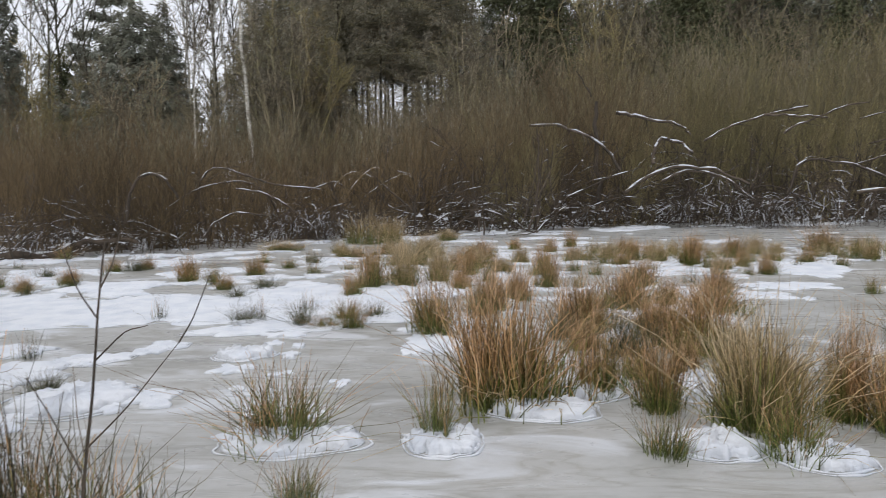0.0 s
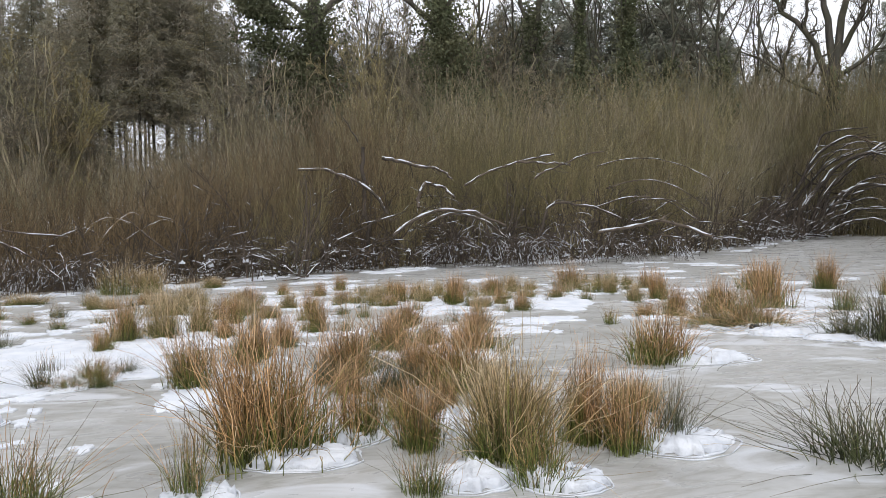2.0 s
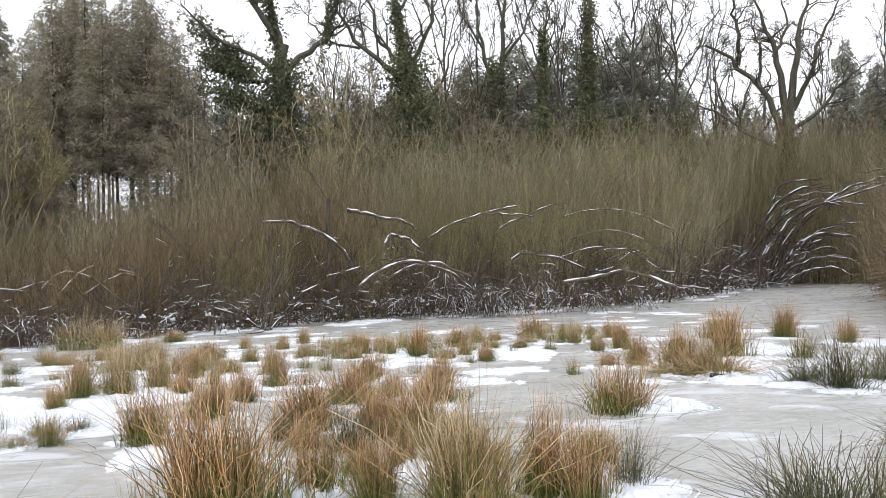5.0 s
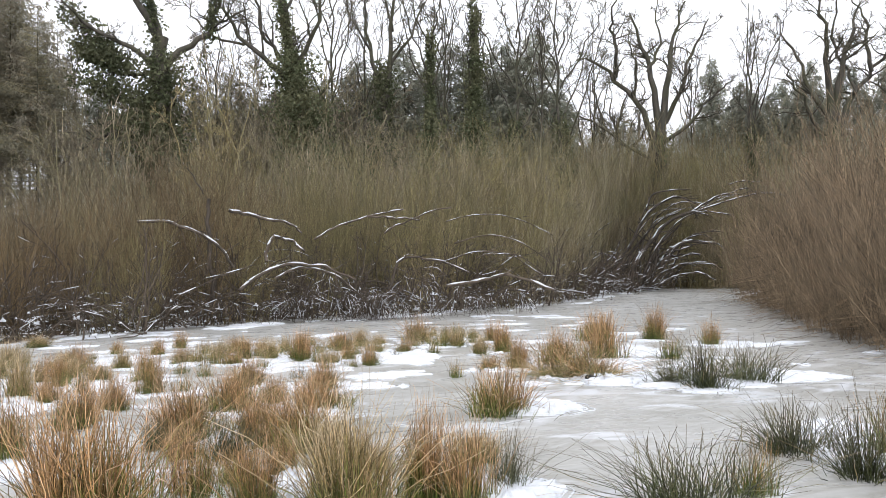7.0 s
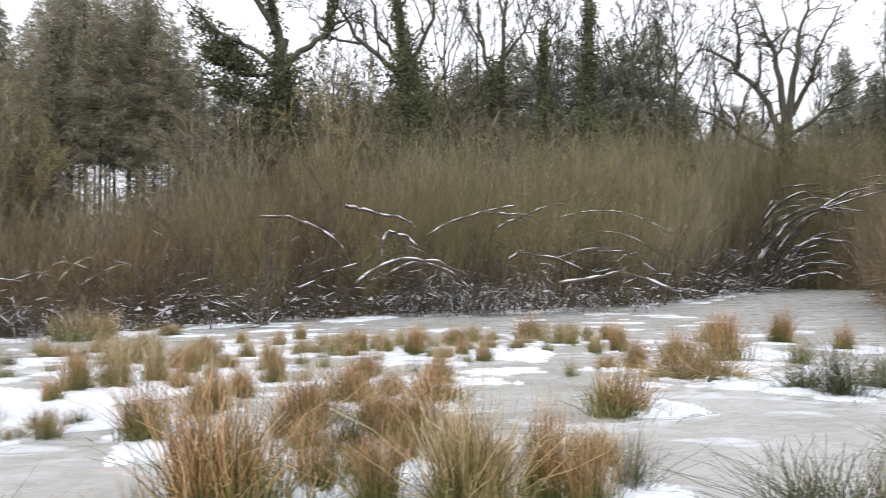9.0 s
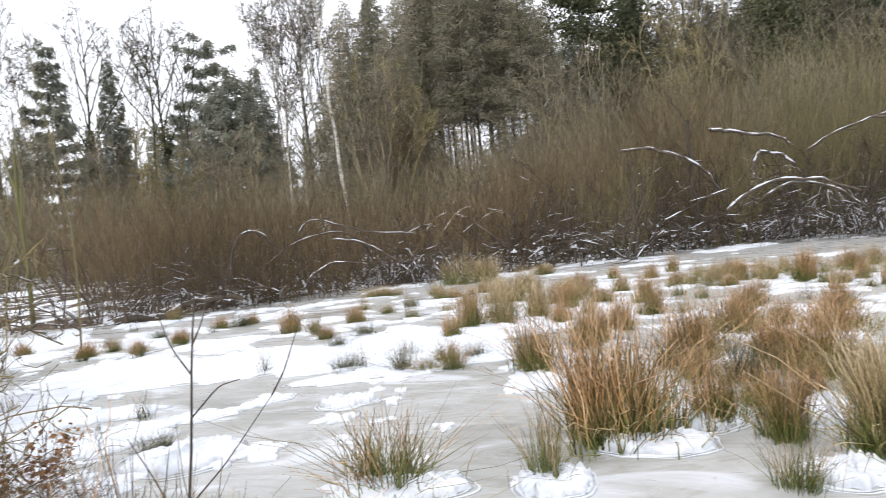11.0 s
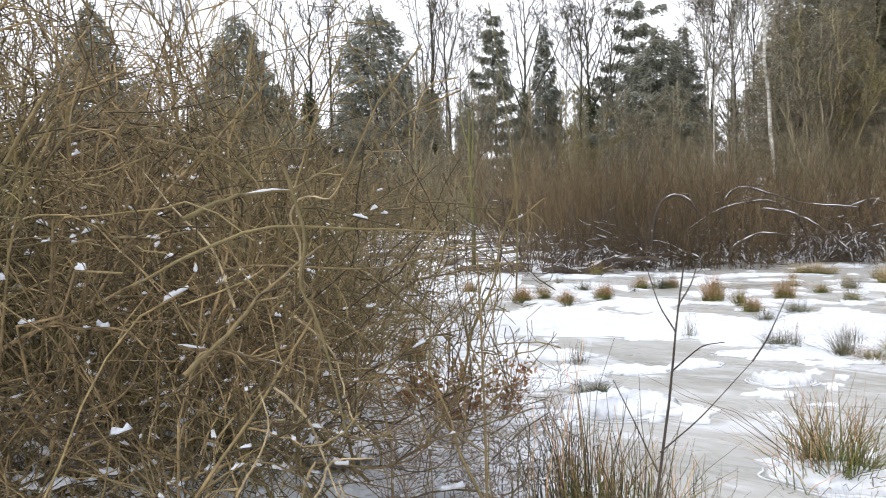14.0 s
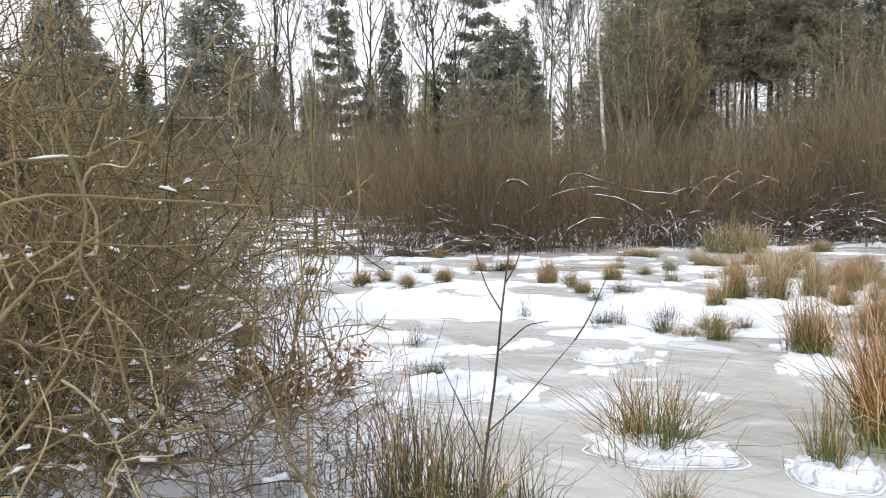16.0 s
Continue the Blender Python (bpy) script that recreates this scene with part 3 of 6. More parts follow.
# ---- willow scrub round the pond ----
def willow_meshes(seed, material, height, foot, fan, stems, twigs, wob=0.085, skirt=0):
    rng = np.random.default_rng(seed)
    a, q = rng.uniform(0, 2 * np.pi, stems), np.sqrt(rng.random(stems)) * foot
    out = np.stack([np.cos(a), np.sin(a), 0 * a], -1)
    start = out * q[:, None] + (0, 0, -0.1)
    way = out * (fan * rng.uniform(0.1, 1.0, stems))[:, None] + (0, 0, 1)
    L = height * rng.uniform(0.42, 1.08, stems)
    P = curl(rng, stems, 6, start, way, L, wob, 0.045)
    R = (0.004 + 0.010 * rng.random((stems, 1)) ** 2) * np.linspace(1, 0.3, 6)
    Q, S = sprout(rng, P, R, twigs, 0.10, 0.97, 0.42, 0.30, 0.32, 3, 0.14, 0.05, 0.7, 0.5)
    S = np.clip(S, 0.0030, 0.006)
    extra = []
    if skirt:
        a = rng.uniform(0, 2 * np.pi, skirt)
        out = np.stack([np.cos(a), np.sin(a), 0 * a], -1)
        T = curl(rng, skirt, 6, out * rng.uniform(0.6, 2.0, (skirt, 1)) + np.array([0, 0, 1.0]) * rng.uniform(0.2, 1.5, (skirt, 1)), out + np.array([0, 0, 0.1]), rng.uniform(1.0, 2.4, skirt), 0.10, -0.09)
        T[:, :, 2] = np.maximum(T[:, :, 2], 0.02)
        extra = [(T, np.full((skirt, 6), 0.0042), 3)]
    return [("stem_thicket", tube_mesh("stem_thicket", [(P, R, 3)], material)), ("twig_mass", tube_mesh("twig_mass", [(Q, S, 3)] + extra, material))]


WILLOWS = {"olive": [willow_meshes(100 + s, WILLOW, 5.4, 1.3, 0.30, 130, 9) for s in range(3)],
           "brown": [willow_meshes(120 + s, WILLOW_BROWN, 3.2, 1.4, 0.42, 150, 8, 0.12) for s in range(3)],
           "russet": [willow_meshes(180 + s, WILLOW_BROWN, 5.4, 1.3, 0.34, 140, 9, 0.10) for s in range(2)],
           "grey": [willow_meshes(160 + s, WILLOW_GREY, 5.4, 1.6, 0.32, 110, 9) for s in range(2)],
           "red": [willow_meshes(140 + s, WILLOW_RED, 4.6, 2.0, 0.36, 250, 11, 0.15, 130) for s in range(2)]}
WILLOW_WORDS = {"olive": "dense leafless olive-green willow thicket at the pond edge", "russet": "dense leafless russet-brown willow thicket at the pond edge", "grey": "grey-brown leafless brush at the foot of the wood", "brown": "low leafless brown willow scrub behind the snowy shore",
                "red": "spreading leafless reddish-brown willow bush overhanging the ice"}


def willow(i, kind, x, y, s, turn):
    z = float(ground_height(np.array([x]), np.array([y]))[0])
    ob = thing("willow_bush", x, y, z, turn, s, s, label=WILLOW_WORDS[kind], category="bush", group="willow scrub round the pond")
    for name, me in WILLOWS[kind][i % len(WILLOWS[kind])]:
        part(name, me, ob, kind="stuff")


def scrub_rise(bearing):
    """Degrees by which the scrub rises above eye level, by bearing: low on the far bank, high from the headland to the bay."""
    return float(np.interp(bearing, (-50, -30, -10, -7, -1.5, 5.5, 14, 22, 32, 45, 60), (3.4, 3.2, 3.0, 3.2, 5.8, 7.6, 7.2, 7.6, 8.0, 8.0, 8.0)))


def scrub_bush(i, kind, x, y, vary, turn):
    b, d = math.degrees(math.atan2(x - 0.35, y - 0.35)), math.hypot(x - 0.35, y - 0.35)
    top = 1.35 + d * math.tan(radians(scrub_rise(b) * vary))
    willow(i, kind, x, y, top / WILLOW_TOP[kind], turn)


rng = np.random.default_rng(5)
WILLOW_TOP = {"olive": 5.0, "russet": 5.0, "brown": 3.0, "grey": 5.0}
SCRUB = [(-9.8, 15.4), (-8.0, 15.2), (-5.6, 17.2), (-2.6, 19.2), (0.0, 20.6), (3.2, 22.6), (8.2, 23.4), (13.0, 25.4), (23.0, 33.2), (33.0, 39.6), (39.0, 37.0), (33.0, 27.0), (24.0, 17.5)]
count = 0
for (ax, ay), (bx, by) in zip(SCRUB, SCRUB[1:]):
    run = math.hypot(bx - ax, by - ay)
    for row in range(3):
        steps = max(1, round(run / (1.6 + 0.3 * row)))
        for k in range(steps):
            t = (k + 0.5 + rng.uniform(-0.3, 0.3)) / steps
            back = row * 1.6 + rng.uniform(-0.5, 0.6) - (0.9 if row == 0 else 0.3)
            x = ax + (bx - ax) * t - (by - ay) / run * back
            y = ay + (by - ay) * t + (bx - ax) / run * back
            if math.hypot(x - 23.4, y - 30.6) < 4.9:
                continue
            low = x + rng.normal(0, 1.0) < -1.6
            scrub_bush(count, "brown" if low else "russet" if rng.random() < 0.95 - x / 10 else "grey" if rng.random() < (x - 9) / 22 else "olive", x, y, rng.uniform(0.68, 1.1) * (1.0 if row else 0.8), rng.uniform(0, 6.28))
            count += 1
for k in range(34):
    az, d = radians(44 - 100 * (k + rng.uniform(0.2, 0.8)) / 34), rng.uniform(26.5, 32)
    d += 24 * max(0, -math.degrees(az) - 22) / 26
    scrub_bush(count, "grey", -math.sin(az) * d, math.cos(az) * d, rng.uniform(0.9, 1.15), rng.uniform(0, 6.28))
    count += 1
for k in range(26):
    az, d = radians(-27.5 - 19 * (k + rng.uniform(0.2, 0.8)) / 26), rng.uniform(43.0, 47.0)
    scrub_bush(count, ("olive", "grey", "olive")[k % 3], -math.sin(az) * d, math.cos(az) * d, rng.uniform(0.8, 1.0), rng.uniform(0, 6.28))
    count += 1
for x, y in ((25.5, 36.5), (27.5, 38.0), (29.5, 40.0), (31.5, 41.5), (28.5, 41.5), (33.5, 43.0)):
    scrub_bush(count, "grey", x, y, 0.95, rng.uniform(0, 6.28))
    count += 1
for x, y, s in ((-12.2, 10.5, 0.7), (-14.0, 12.4, 0.75), (-12.0, 8.0, 0.8), (-14.5, 10.5, 0.85), (-16.5, 14.0, 0.9), (-18.0, 17.0, 0.95), (-17.5, 26.0, 1.1), (-20.0, 24.0, 1.1), (-20.0, 19.0, 1.0), (-12.0, 19.0, 1.0), (-14.0, 23.5, 1.0)):
    willow(count, "brown", x, y, s, rng.uniform(0, 6.28))
    count += 1
# bearing, distance, height of the red willows by the bay
for b, d, h in ((46.4, 30, 3.6), (48.0, 28, 4.3), (49.6, 26, 4.7), (51.4, 25, 5.1), (53.0, 23, 5.3), (55.0, 22, 5.5), (57.4, 21, 5.6), (47.2, 26, 2.3), (48.8, 23, 2.8), (50.2, 21, 3.3),
                (52.4, 19, 3.5), (54.6, 17.5, 3.6), (57.0, 16, 3.7), (50.6, 18.0, 1.9), (52.8, 16.2, 2.0), (55.2, 14.8, 2.1), (58.0, 13.8, 2.1), (60.0, 14, 3.4), (60.5, 20, 5.4)):
    willow(count, "red", 0.35 + d * math.sin(radians(b)), 0.35 + d * math.cos(radians(b)), 0.88 * h / 4.3, rng.uniform(0, 6.28))
    count += 1


# ---- snowy fallen branches along the shore ----
def snow_on(P, R, up=0.75):
    """Snow along the upper side of branches."""
    return P + np.array([0, 0, 1.0]) * (R * up)[..., None], R * 0.78


def snow_bits(rng, P, R, share):
    """Short ridges of snow on the level stretches of branches."""
    d = unit(np.diff(P, axis=1))
    row, k = np.nonzero((np.abs(d[:, :, 2]) < 0.55) & (rng.random(d.shape[:2]) < share))
    p0, p1 = P[row, k], P[row, k + 1]
    seg = np.stack([p0, (p0 + p1) / 2, p1], 1)
    r = R[row, k][:, None]
    return seg + np.array([0, 0, 1.0]) * (r * 0.7)[..., None], r * np.array([0.4, 1.0, 0.4]) + 0.002


def brush_meshes(seed):
    rng = np.random.default_rng(seed)
    m, n = 24, 13
    start = np.stack([rng.uniform(-1.6, 1.6, m), rng.uniform(-0.6, 0.9, m), rng.uniform(-0.1, 0.1, m)], -1)
    a = rng.uniform(0, 2 * np.pi, m)
    rise = np.where(np.arange(m) < n, rng.uniform(0.9, 1.8, m), rng.uniform(1.8, 4.0, m))
    way = np.stack([np.cos(a), 0.6 * np.sin(a), rise], -1)
    P = curl(rng, m, 9, start, way, rng.uniform(0.9, 2.3, m), 0.16, -0.16)
    up = curl(rng, m - n, 9, start[n:], way[n:], rng.uniform(0.6, 1.7, m - n), 0.12, 0.0)
    P[n:] = up
    P[:, :, 2] = np.maximum(P[:, :, 2], 0.02)
    R = rng.uniform(0.006, 0.019, (m, 1)) * np.linspace(1, 0.4, 9)
    Q, S = sprout(rng, P, R, 4, 0.2, 0.95, 0.5, 0.25, 0.36, 4, 0.2, -0.05, 0.6, 0.4)
    snow = [(*snow_bits(rng, P, R, 0.28), 4), (*snow_bits(rng, Q, S, 0.18), 3)]
    T, U = sprout(rng, Q, S, 3, 0.1, 0.95, 0.5, 0.3, 0.6, 2, 0.2, 0.0, 0.6, 0.5)
    branches = [("branch", tube_mesh("branch", [(P[k:k + 1], R[k:k + 1], 4), (Q[4 * k:4 * k + 4], S[4 * k:4 * k + 4], 3)], DEADWOOD), "") for k in range(m)]
    v, f, k = [], [], 0
    for _ in range(18):
        q, t = rng.integers(0, m), rng.integers(0, 3)
        big = 0.5 * rng.random() ** 3
        w, g, _e = mound_mesh(rng, 0.02 + 0.07 * big, 0.015 + 0.04 * big, rng.uniform(0.006, 0.02) + 0.02 * big, 12, 5, 0.9, 0.9)
        v.append(w + P[q, t] * (1, 1, 0.97))
        f.extend([[c + k for c in poly] for poly in g])
        k += len(w)
    return branches + [("twig_mass", tube_mesh("twig_mass", [(T, np.maximum(U, 0.004), 3)], DEADWOOD), "stuff"), ("snow_cover", tube_mesh("snow_cover", snow, SNOW), "stuff"),
                       ("snow_clump", mesh_of("snow_clump", np.concatenate(v), f, SNOW), "stuff")]


BRUSH = [brush_meshes(300 + s) for s in range(4)]
rng = np.random.default_rng(9)
EDGE = [(-9.4, 14.3), (-8.4, 13.9), (-7.0, 14.9), (-5.2, 16.7), (-2.6, 18.3), (0.0, 20.0), (3.2, 21.8), (8.0, 22.5), (12.8, 24.5), (22.8, 32.0), (32.0, 38.0), (36.5, 36.0), (31.0, 26.5), (24.0, 18.0)]
i = 0
for (ax, ay), (bx, by) in zip(EDGE, EDGE[1:]):
    run = math.hypot(bx - ax, by - ay)
    steps = max(1, round(run / 0.75))
    for k in range(steps):
        t = (k + rng.uniform(0.2, 0.8)) / steps
        x, y = ax + (bx - ax) * t, ay + (by - ay) * t + rng.uniform(-1.1, 0.3)
        s = rng.uniform(0.75, 1.1) if x < -1 else rng.uniform(1.1, 1.65)
        ob = thing("brushwood", x, y, 0.02, math.atan2(by - ay, bx - ax) + rng.choice([0, math.pi]) + rng.uniform(-0.3, 0.3), s, s,
                   label="tangle of dark wet dead branches lined with snow", category="brushwood", group="snowy brushwood on the shore")
        for name, me, sort in BRUSH[i % 4]:
            part(name, me, ob, kind=sort)
        i += 1


def limb(name, words, pts, r0, r1, snow=True, material=DEADWOOD):
    """One arching branch through a few bends, with snow along its upper side."""
    pts = np.array(pts, float)
    t = np.linspace(0, len(pts) - 1, 16)
    k = np.arange(len(pts))
    P = np.stack([np.interp(t, k, pts[:, c]) for c in range(3)], -1)
    for _ in range(2):
        P[1:-1] = (P[:-2] + 2 * P[1:-1] + P[2:]) / 4
    rr = np.random.default_rng(int(abs(pts.sum()) * 100))
    kink = rr.normal(0, 1, (6, 3))
    P = P + rr.normal(0, r0 * 0.3, P.shape) + r0 * 0.9 * np.stack([np.interp(np.linspace(0, 5, 16), np.arange(6), kink[:, c]) for c in range(3)], -1) * np.sin(np.linspace(0, np.pi, 16))[:, None]
    R = np.linspace(r0, r1, 16)
    base = P[0].copy()
    ob = thing(name, *base, label=words, category="branch", group="snowy arching branches")
    P = (P - base)[None]
    part("wood", tube_mesh("wood", [(P, R[None], 6)], material), ob)
    if snow:
        Q, W = sprout(rr, P, R[None], 7, 0.2, 0.98, 0.5, 0.05, 0.22, 5, 0.2, -0.05, 0.5, 0.4)
        part("side_twig", tube_mesh("side_twig", [(Q, np.maximum(W, 0.004), 3)], material), ob, kind="stuff")
    if snow:
        S, T = snow_on(P, R[None])
        for k in range(0, 15, 3):
            if rr.random() < (0.25 if material is NEARBARK else 0.78):
                part("snow_ridge", tube_mesh("snow_ridge", [(S[:, k:k + 4], T[:, k:k + 4] * rr.uniform(0.7, 1.2) * np.array([0.3, 1.1, 0.9, 0.3]), 6)], SNOW), ob, "narrow ridge of snow")


A = "arching dead willow limb with snow along its top"
limb("arching_branch", A, [(1.22, 20.15, 2.56), (1.91, 20.11, 2.51), (2.43, 20.07, 2.38), (3.01, 20.00, 2.00), (3.40, 19.95, 1.44)], 0.033, 0.040)
limb("arching_branch", A, [(3.27, 19.97, 2.84), (3.73, 19.90, 2.76), (4.26, 19.79, 2.55), (4.73, 19.70, 2.46), (4.99, 19.64, 2.27)], 0.045, 0.021)
limb("arching_branch", A, [(4.12, 19.63, 1.58), (4.22, 19.61, 2.13), (4.55, 19.55, 2.10), (5.01, 19.44, 1.84)], 0.045, 0.027)
limb("arching_branch", A, [(3.49, 19.64, 0.90), (4.07, 19.55, 1.39), (4.86, 19.38, 1.56), (5.52, 19.21, 1.42), (6.18, 19.03, 1.11)], 0.045, 0.030)
limb("arching_branch", A, [(4.33, 19.49, 1.17), (4.86, 19.38, 1.43), (5.65, 19.18, 1.28), (6.31, 18.99, 0.72)], 0.033, 0.022)
limb("arching_branch", A, [(5.37, 19.84, 2.11), (5.94, 19.69, 2.49), (6.49, 19.53, 2.67), (7.03, 19.35, 2.77), (7.51, 19.18, 2.87)], 0.027, 0.018)
limb("arching_branch", A, [(6.63, 19.48, 2.70), (7.17, 19.30, 2.64), (7.91, 19.03, 2.58)], 0.033, 0.018)
limb("arching_branch", A, [(7.03, 19.35, 2.27), (7.30, 19.25, 2.44), (7.64, 19.13, 2.58), (8.24, 18.89, 2.84), (8.64, 18.72, 2.89)], 0.027, 0.015)
limb("arching_branch", A, [(7.21, 19.48, 0.83), (7.42, 19.40, 1.55), (7.77, 19.28, 1.65), (8.57, 18.95, 1.51), (9.10, 18.71, 1.24)], 0.033, 0.027)
limb("arching_branch", A, [(8.94, 19.82, 0.86), (9.64, 19.51, 0.98), (10.18, 19.24, 1.17), (10.77, 18.93, 1.08), (11.48, 18.51, 0.74)], 0.045, 0.040)
limb("arching_branch", A, [(9.78, 21.12, 2.03), (10.30, 20.88, 2.22), (10.88, 20.59, 2.26), (11.59, 20.21, 2.01), (12.14, 19.89, 1.52)], 0.02, 0.012)
limb("arching_branch", A, [(9.40, 21.28, 1.46), (10.15, 20.95, 1.78), (10.88, 20.59, 1.82), (11.44, 20.29, 1.69), (12.00, 19.98, 1.20)], 0.022, 0.014)
limb("arching_branch", A, [(9.56, 21.21, 2.68), (10.16, 20.95, 2.87), (11.03, 20.51, 2.86), (11.59, 20.21, 2.65), (12.28, 19.81, 2.24)], 0.014, 0.01)
limb("arching_branch", A, [(10.37, 20.85, 1.62), (10.73, 20.67, 1.76), (11.30, 20.37, 1.69), (12.00, 19.98, 1.12)], 0.02, 0.012)
limb("dead_twig", "bare black dead twig among the willow stems", [(2.77, 20.58, 3.27), (2.68, 20.59, 3.45), (2.57, 20.60, 3.61), (2.41, 20.62, 3.89)], 0.02, 0.012, False, FANWOOD)
limb("dead_stub", "bare dark broken willow stub among the thicket", [(2.95, 20.56, 0.33), (2.93, 20.56, 1.45), (2.91, 20.56, 2.29), (2.90, 20.56, 3.13)], 0.06, 0.05, False, FANWOOD)
limb("arching_branch", A, [(-6.28, 14.26, 0.59), (-6.16, 14.21, 1.13), (-5.96, 14.19, 1.43), (-5.73, 14.28, 1.47), (-5.48, 14.50, 1.21), (-5.44, 14.62, 1.01)], 0.028, 0.02)
limb("arching_branch", A, [(-5.16, 15.04, 1.32), (-4.98, 15.00, 1.53), (-4.72, 15.09, 1.56), (-4.35, 15.31, 1.40), (-3.89, 15.65, 1.21), (-3.11, 16.03, 1.12)], 0.018, 0.014)
limb("arching_branch", A, [(-4.55, 15.25, 1.15), (-4.01, 15.30, 1.07), (-3.53, 15.53, 0.76), (-3.15, 15.72, 0.33)], 0.016, 0.012)
limb("arching_branch", A, [(-5.03, 14.66, 0.26), (-4.80, 14.64, 0.58), (-4.40, 14.77, 0.74), (-3.93, 15.01, 0.66)], 0.02, 0.014)
limb("fallen_log", "dark wet fallen log with snow lying on the ice edge", [(-8.2, 13.5, 0.08), (-7.5, 13.8, 0.12), (-6.9, 14.1, 0.26), (-6.2, 14.5, 0.22)], 0.075, 0.04)
rng = np.random.default_rng(33)
for (ax, ay), (bx, by) in zip(EDGE[3:11], EDGE[4:11]):
    run = math.hypot(bx - ax, by - ay)
    nx, ny = -(by - ay) / run, (bx - ax) / run
    for k in range(max(1, round(run / 0.62))):
        t = (k + rng.random()) / max(1, round(run / 0.62))
        back = rng.uniform(0.3, 1.5)
        x, y = ax + (bx - ax) * t + nx * back, ay + (by - ay) * t + ny * back
        if rng.random() < 0.72:
            s = rng.choice([-1, 1]) * rng.uniform(0.7, 2.1)
            top_z, dx, dy = rng.uniform(0.5, 2.3) * (0.7 if x < 0 else 1), (bx - ax) / run, (by - ay) / run
            x, y = x - nx * 0.5, y - ny * 0.5
            limb("arching_branch", "thin brown arching willow branch flecked with snow",
                 [(x, y, 0.02), (x + 0.22 * s * dx, y + 0.22 * s * dy, top_z * 0.7), (x + 0.6 * s * dx - 0.1 * nx, y + 0.6 * s * dy - 0.1 * ny, top_z),
                  (x + 1.1 * s * dx - 0.3 * nx, y + 1.1 * s * dy - 0.3 * ny, top_z * 0.88), (x + 1.55 * s * dx - 0.4 * nx, y + 1.55 * s * dy - 0.4 * ny, top_z * rng.uniform(0.45, 0.75))],
                 rng.uniform(0.014, 0.03), 0.009, True, (DEADWOOD, WILLOW_BROWN)[rng.integers(0, 2)])


def laden_bundle(x, y, wide, high, seed):
    """A sagging bundle of thin branches weighed down by snow."""
    rr = np.random.default_rng(seed)
    m = 80
    u = rr.uniform(-1, 1, m)
    start = np.stack([u * wide, rr.normal(0, 0.15, m), high * (1 - 0.45 * u ** 2) * rr.uniform(0.6, 1.0, m)], -1)
    way = np.stack([u * 0.5 + rr.normal(0, 0.3, m), rr.normal(-0.2, 0.2, m), rr.uniform(-0.6, 0.3, m)], -1)
    P = curl(rr, m, 8, start, way, high * rr.uniform(0.5, 1.0, m), 0.14, -0.3)
    P[:, :, 2] = np.maximum(P[:, :, 2], 0.02)
    R = rr.uniform(0.004, 0.009, (m, 1)) * np.linspace(1, 0.5, 8)
    ob = thing("sagging_branches", x, y, 0.0, -math.atan2(x, y), label="sagging bundle of thin branches weighed down with snow", category="brushwood", group="snowy brushwood on the shore")
    part("branch_mass", tube_mesh("branch_mass", [(P, R, 4)], DEADWOOD), ob, kind="stuff")
    keep = rr.random(m) < 0.42
    S, T = snow_on(P[keep], R[keep])
    cut0 = rr.integers(0, 3, len(S))
    S = np.stack([S[np.arange(len(S)), cut0 + k] for k in range(4)], 1)
    part("snow_cover", tube_mesh("snow_cover", [(S + rr.normal(0, 0.006, S.shape), rr.uniform(0.003, 0.010, (len(S), 1)) * np.array([0.2, 1.0, 0.7, 0.2]), 4)], SNOW), ob, "clinging snow", "stuff")


for k, (x, y, wide, high) in enumerate(((5.76, 20.42, 0.55, 1.35), (6.59, 20.40, 0.4, 0.9), (8.14, 20.07, 0.5, 1.4), (7.50, 20.31, 0.4, 0.9), (4.83, 20.54, 0.4, 0.8), (6.98, 20.17, 0.3, 0.8), (9.66, 20.30, 0.5, 0.9), (3.14, 20.53, 0.5, 0.7), (1.16, 20.30, 0.5, 0.7), (11.17, 20.67, 0.7, 0.8), (-3.6, 16.6, 0.6, 0.8), (-2.9, 17.0, 0.5, 0.7), (-5.2, 15.6, 0.5, 0.6), (-7.4, 13.9, 0.5, 0.6))):
    laden_bundle(x, y, wide, high, 900 + k)


# the fan of dark limbs in the bay: across and up from its foot, thickness
FAN = "dark crooked willow limb with snow on its upper side"


def fan_limb(pts, r, shift=0.0, grow=1.0):
    w = rng.normal(0, 0.5)
    row = [(23.9 + 0.786 * (u * grow + shift) + 0.618 * w, 30.4 - 0.618 * (u * grow + shift) + 0.786 * w, 0.02 + z * grow) for u, z in pts]
    limb("arching_branch", FAN, row, r, r * 0.42, True, FANWOOD)


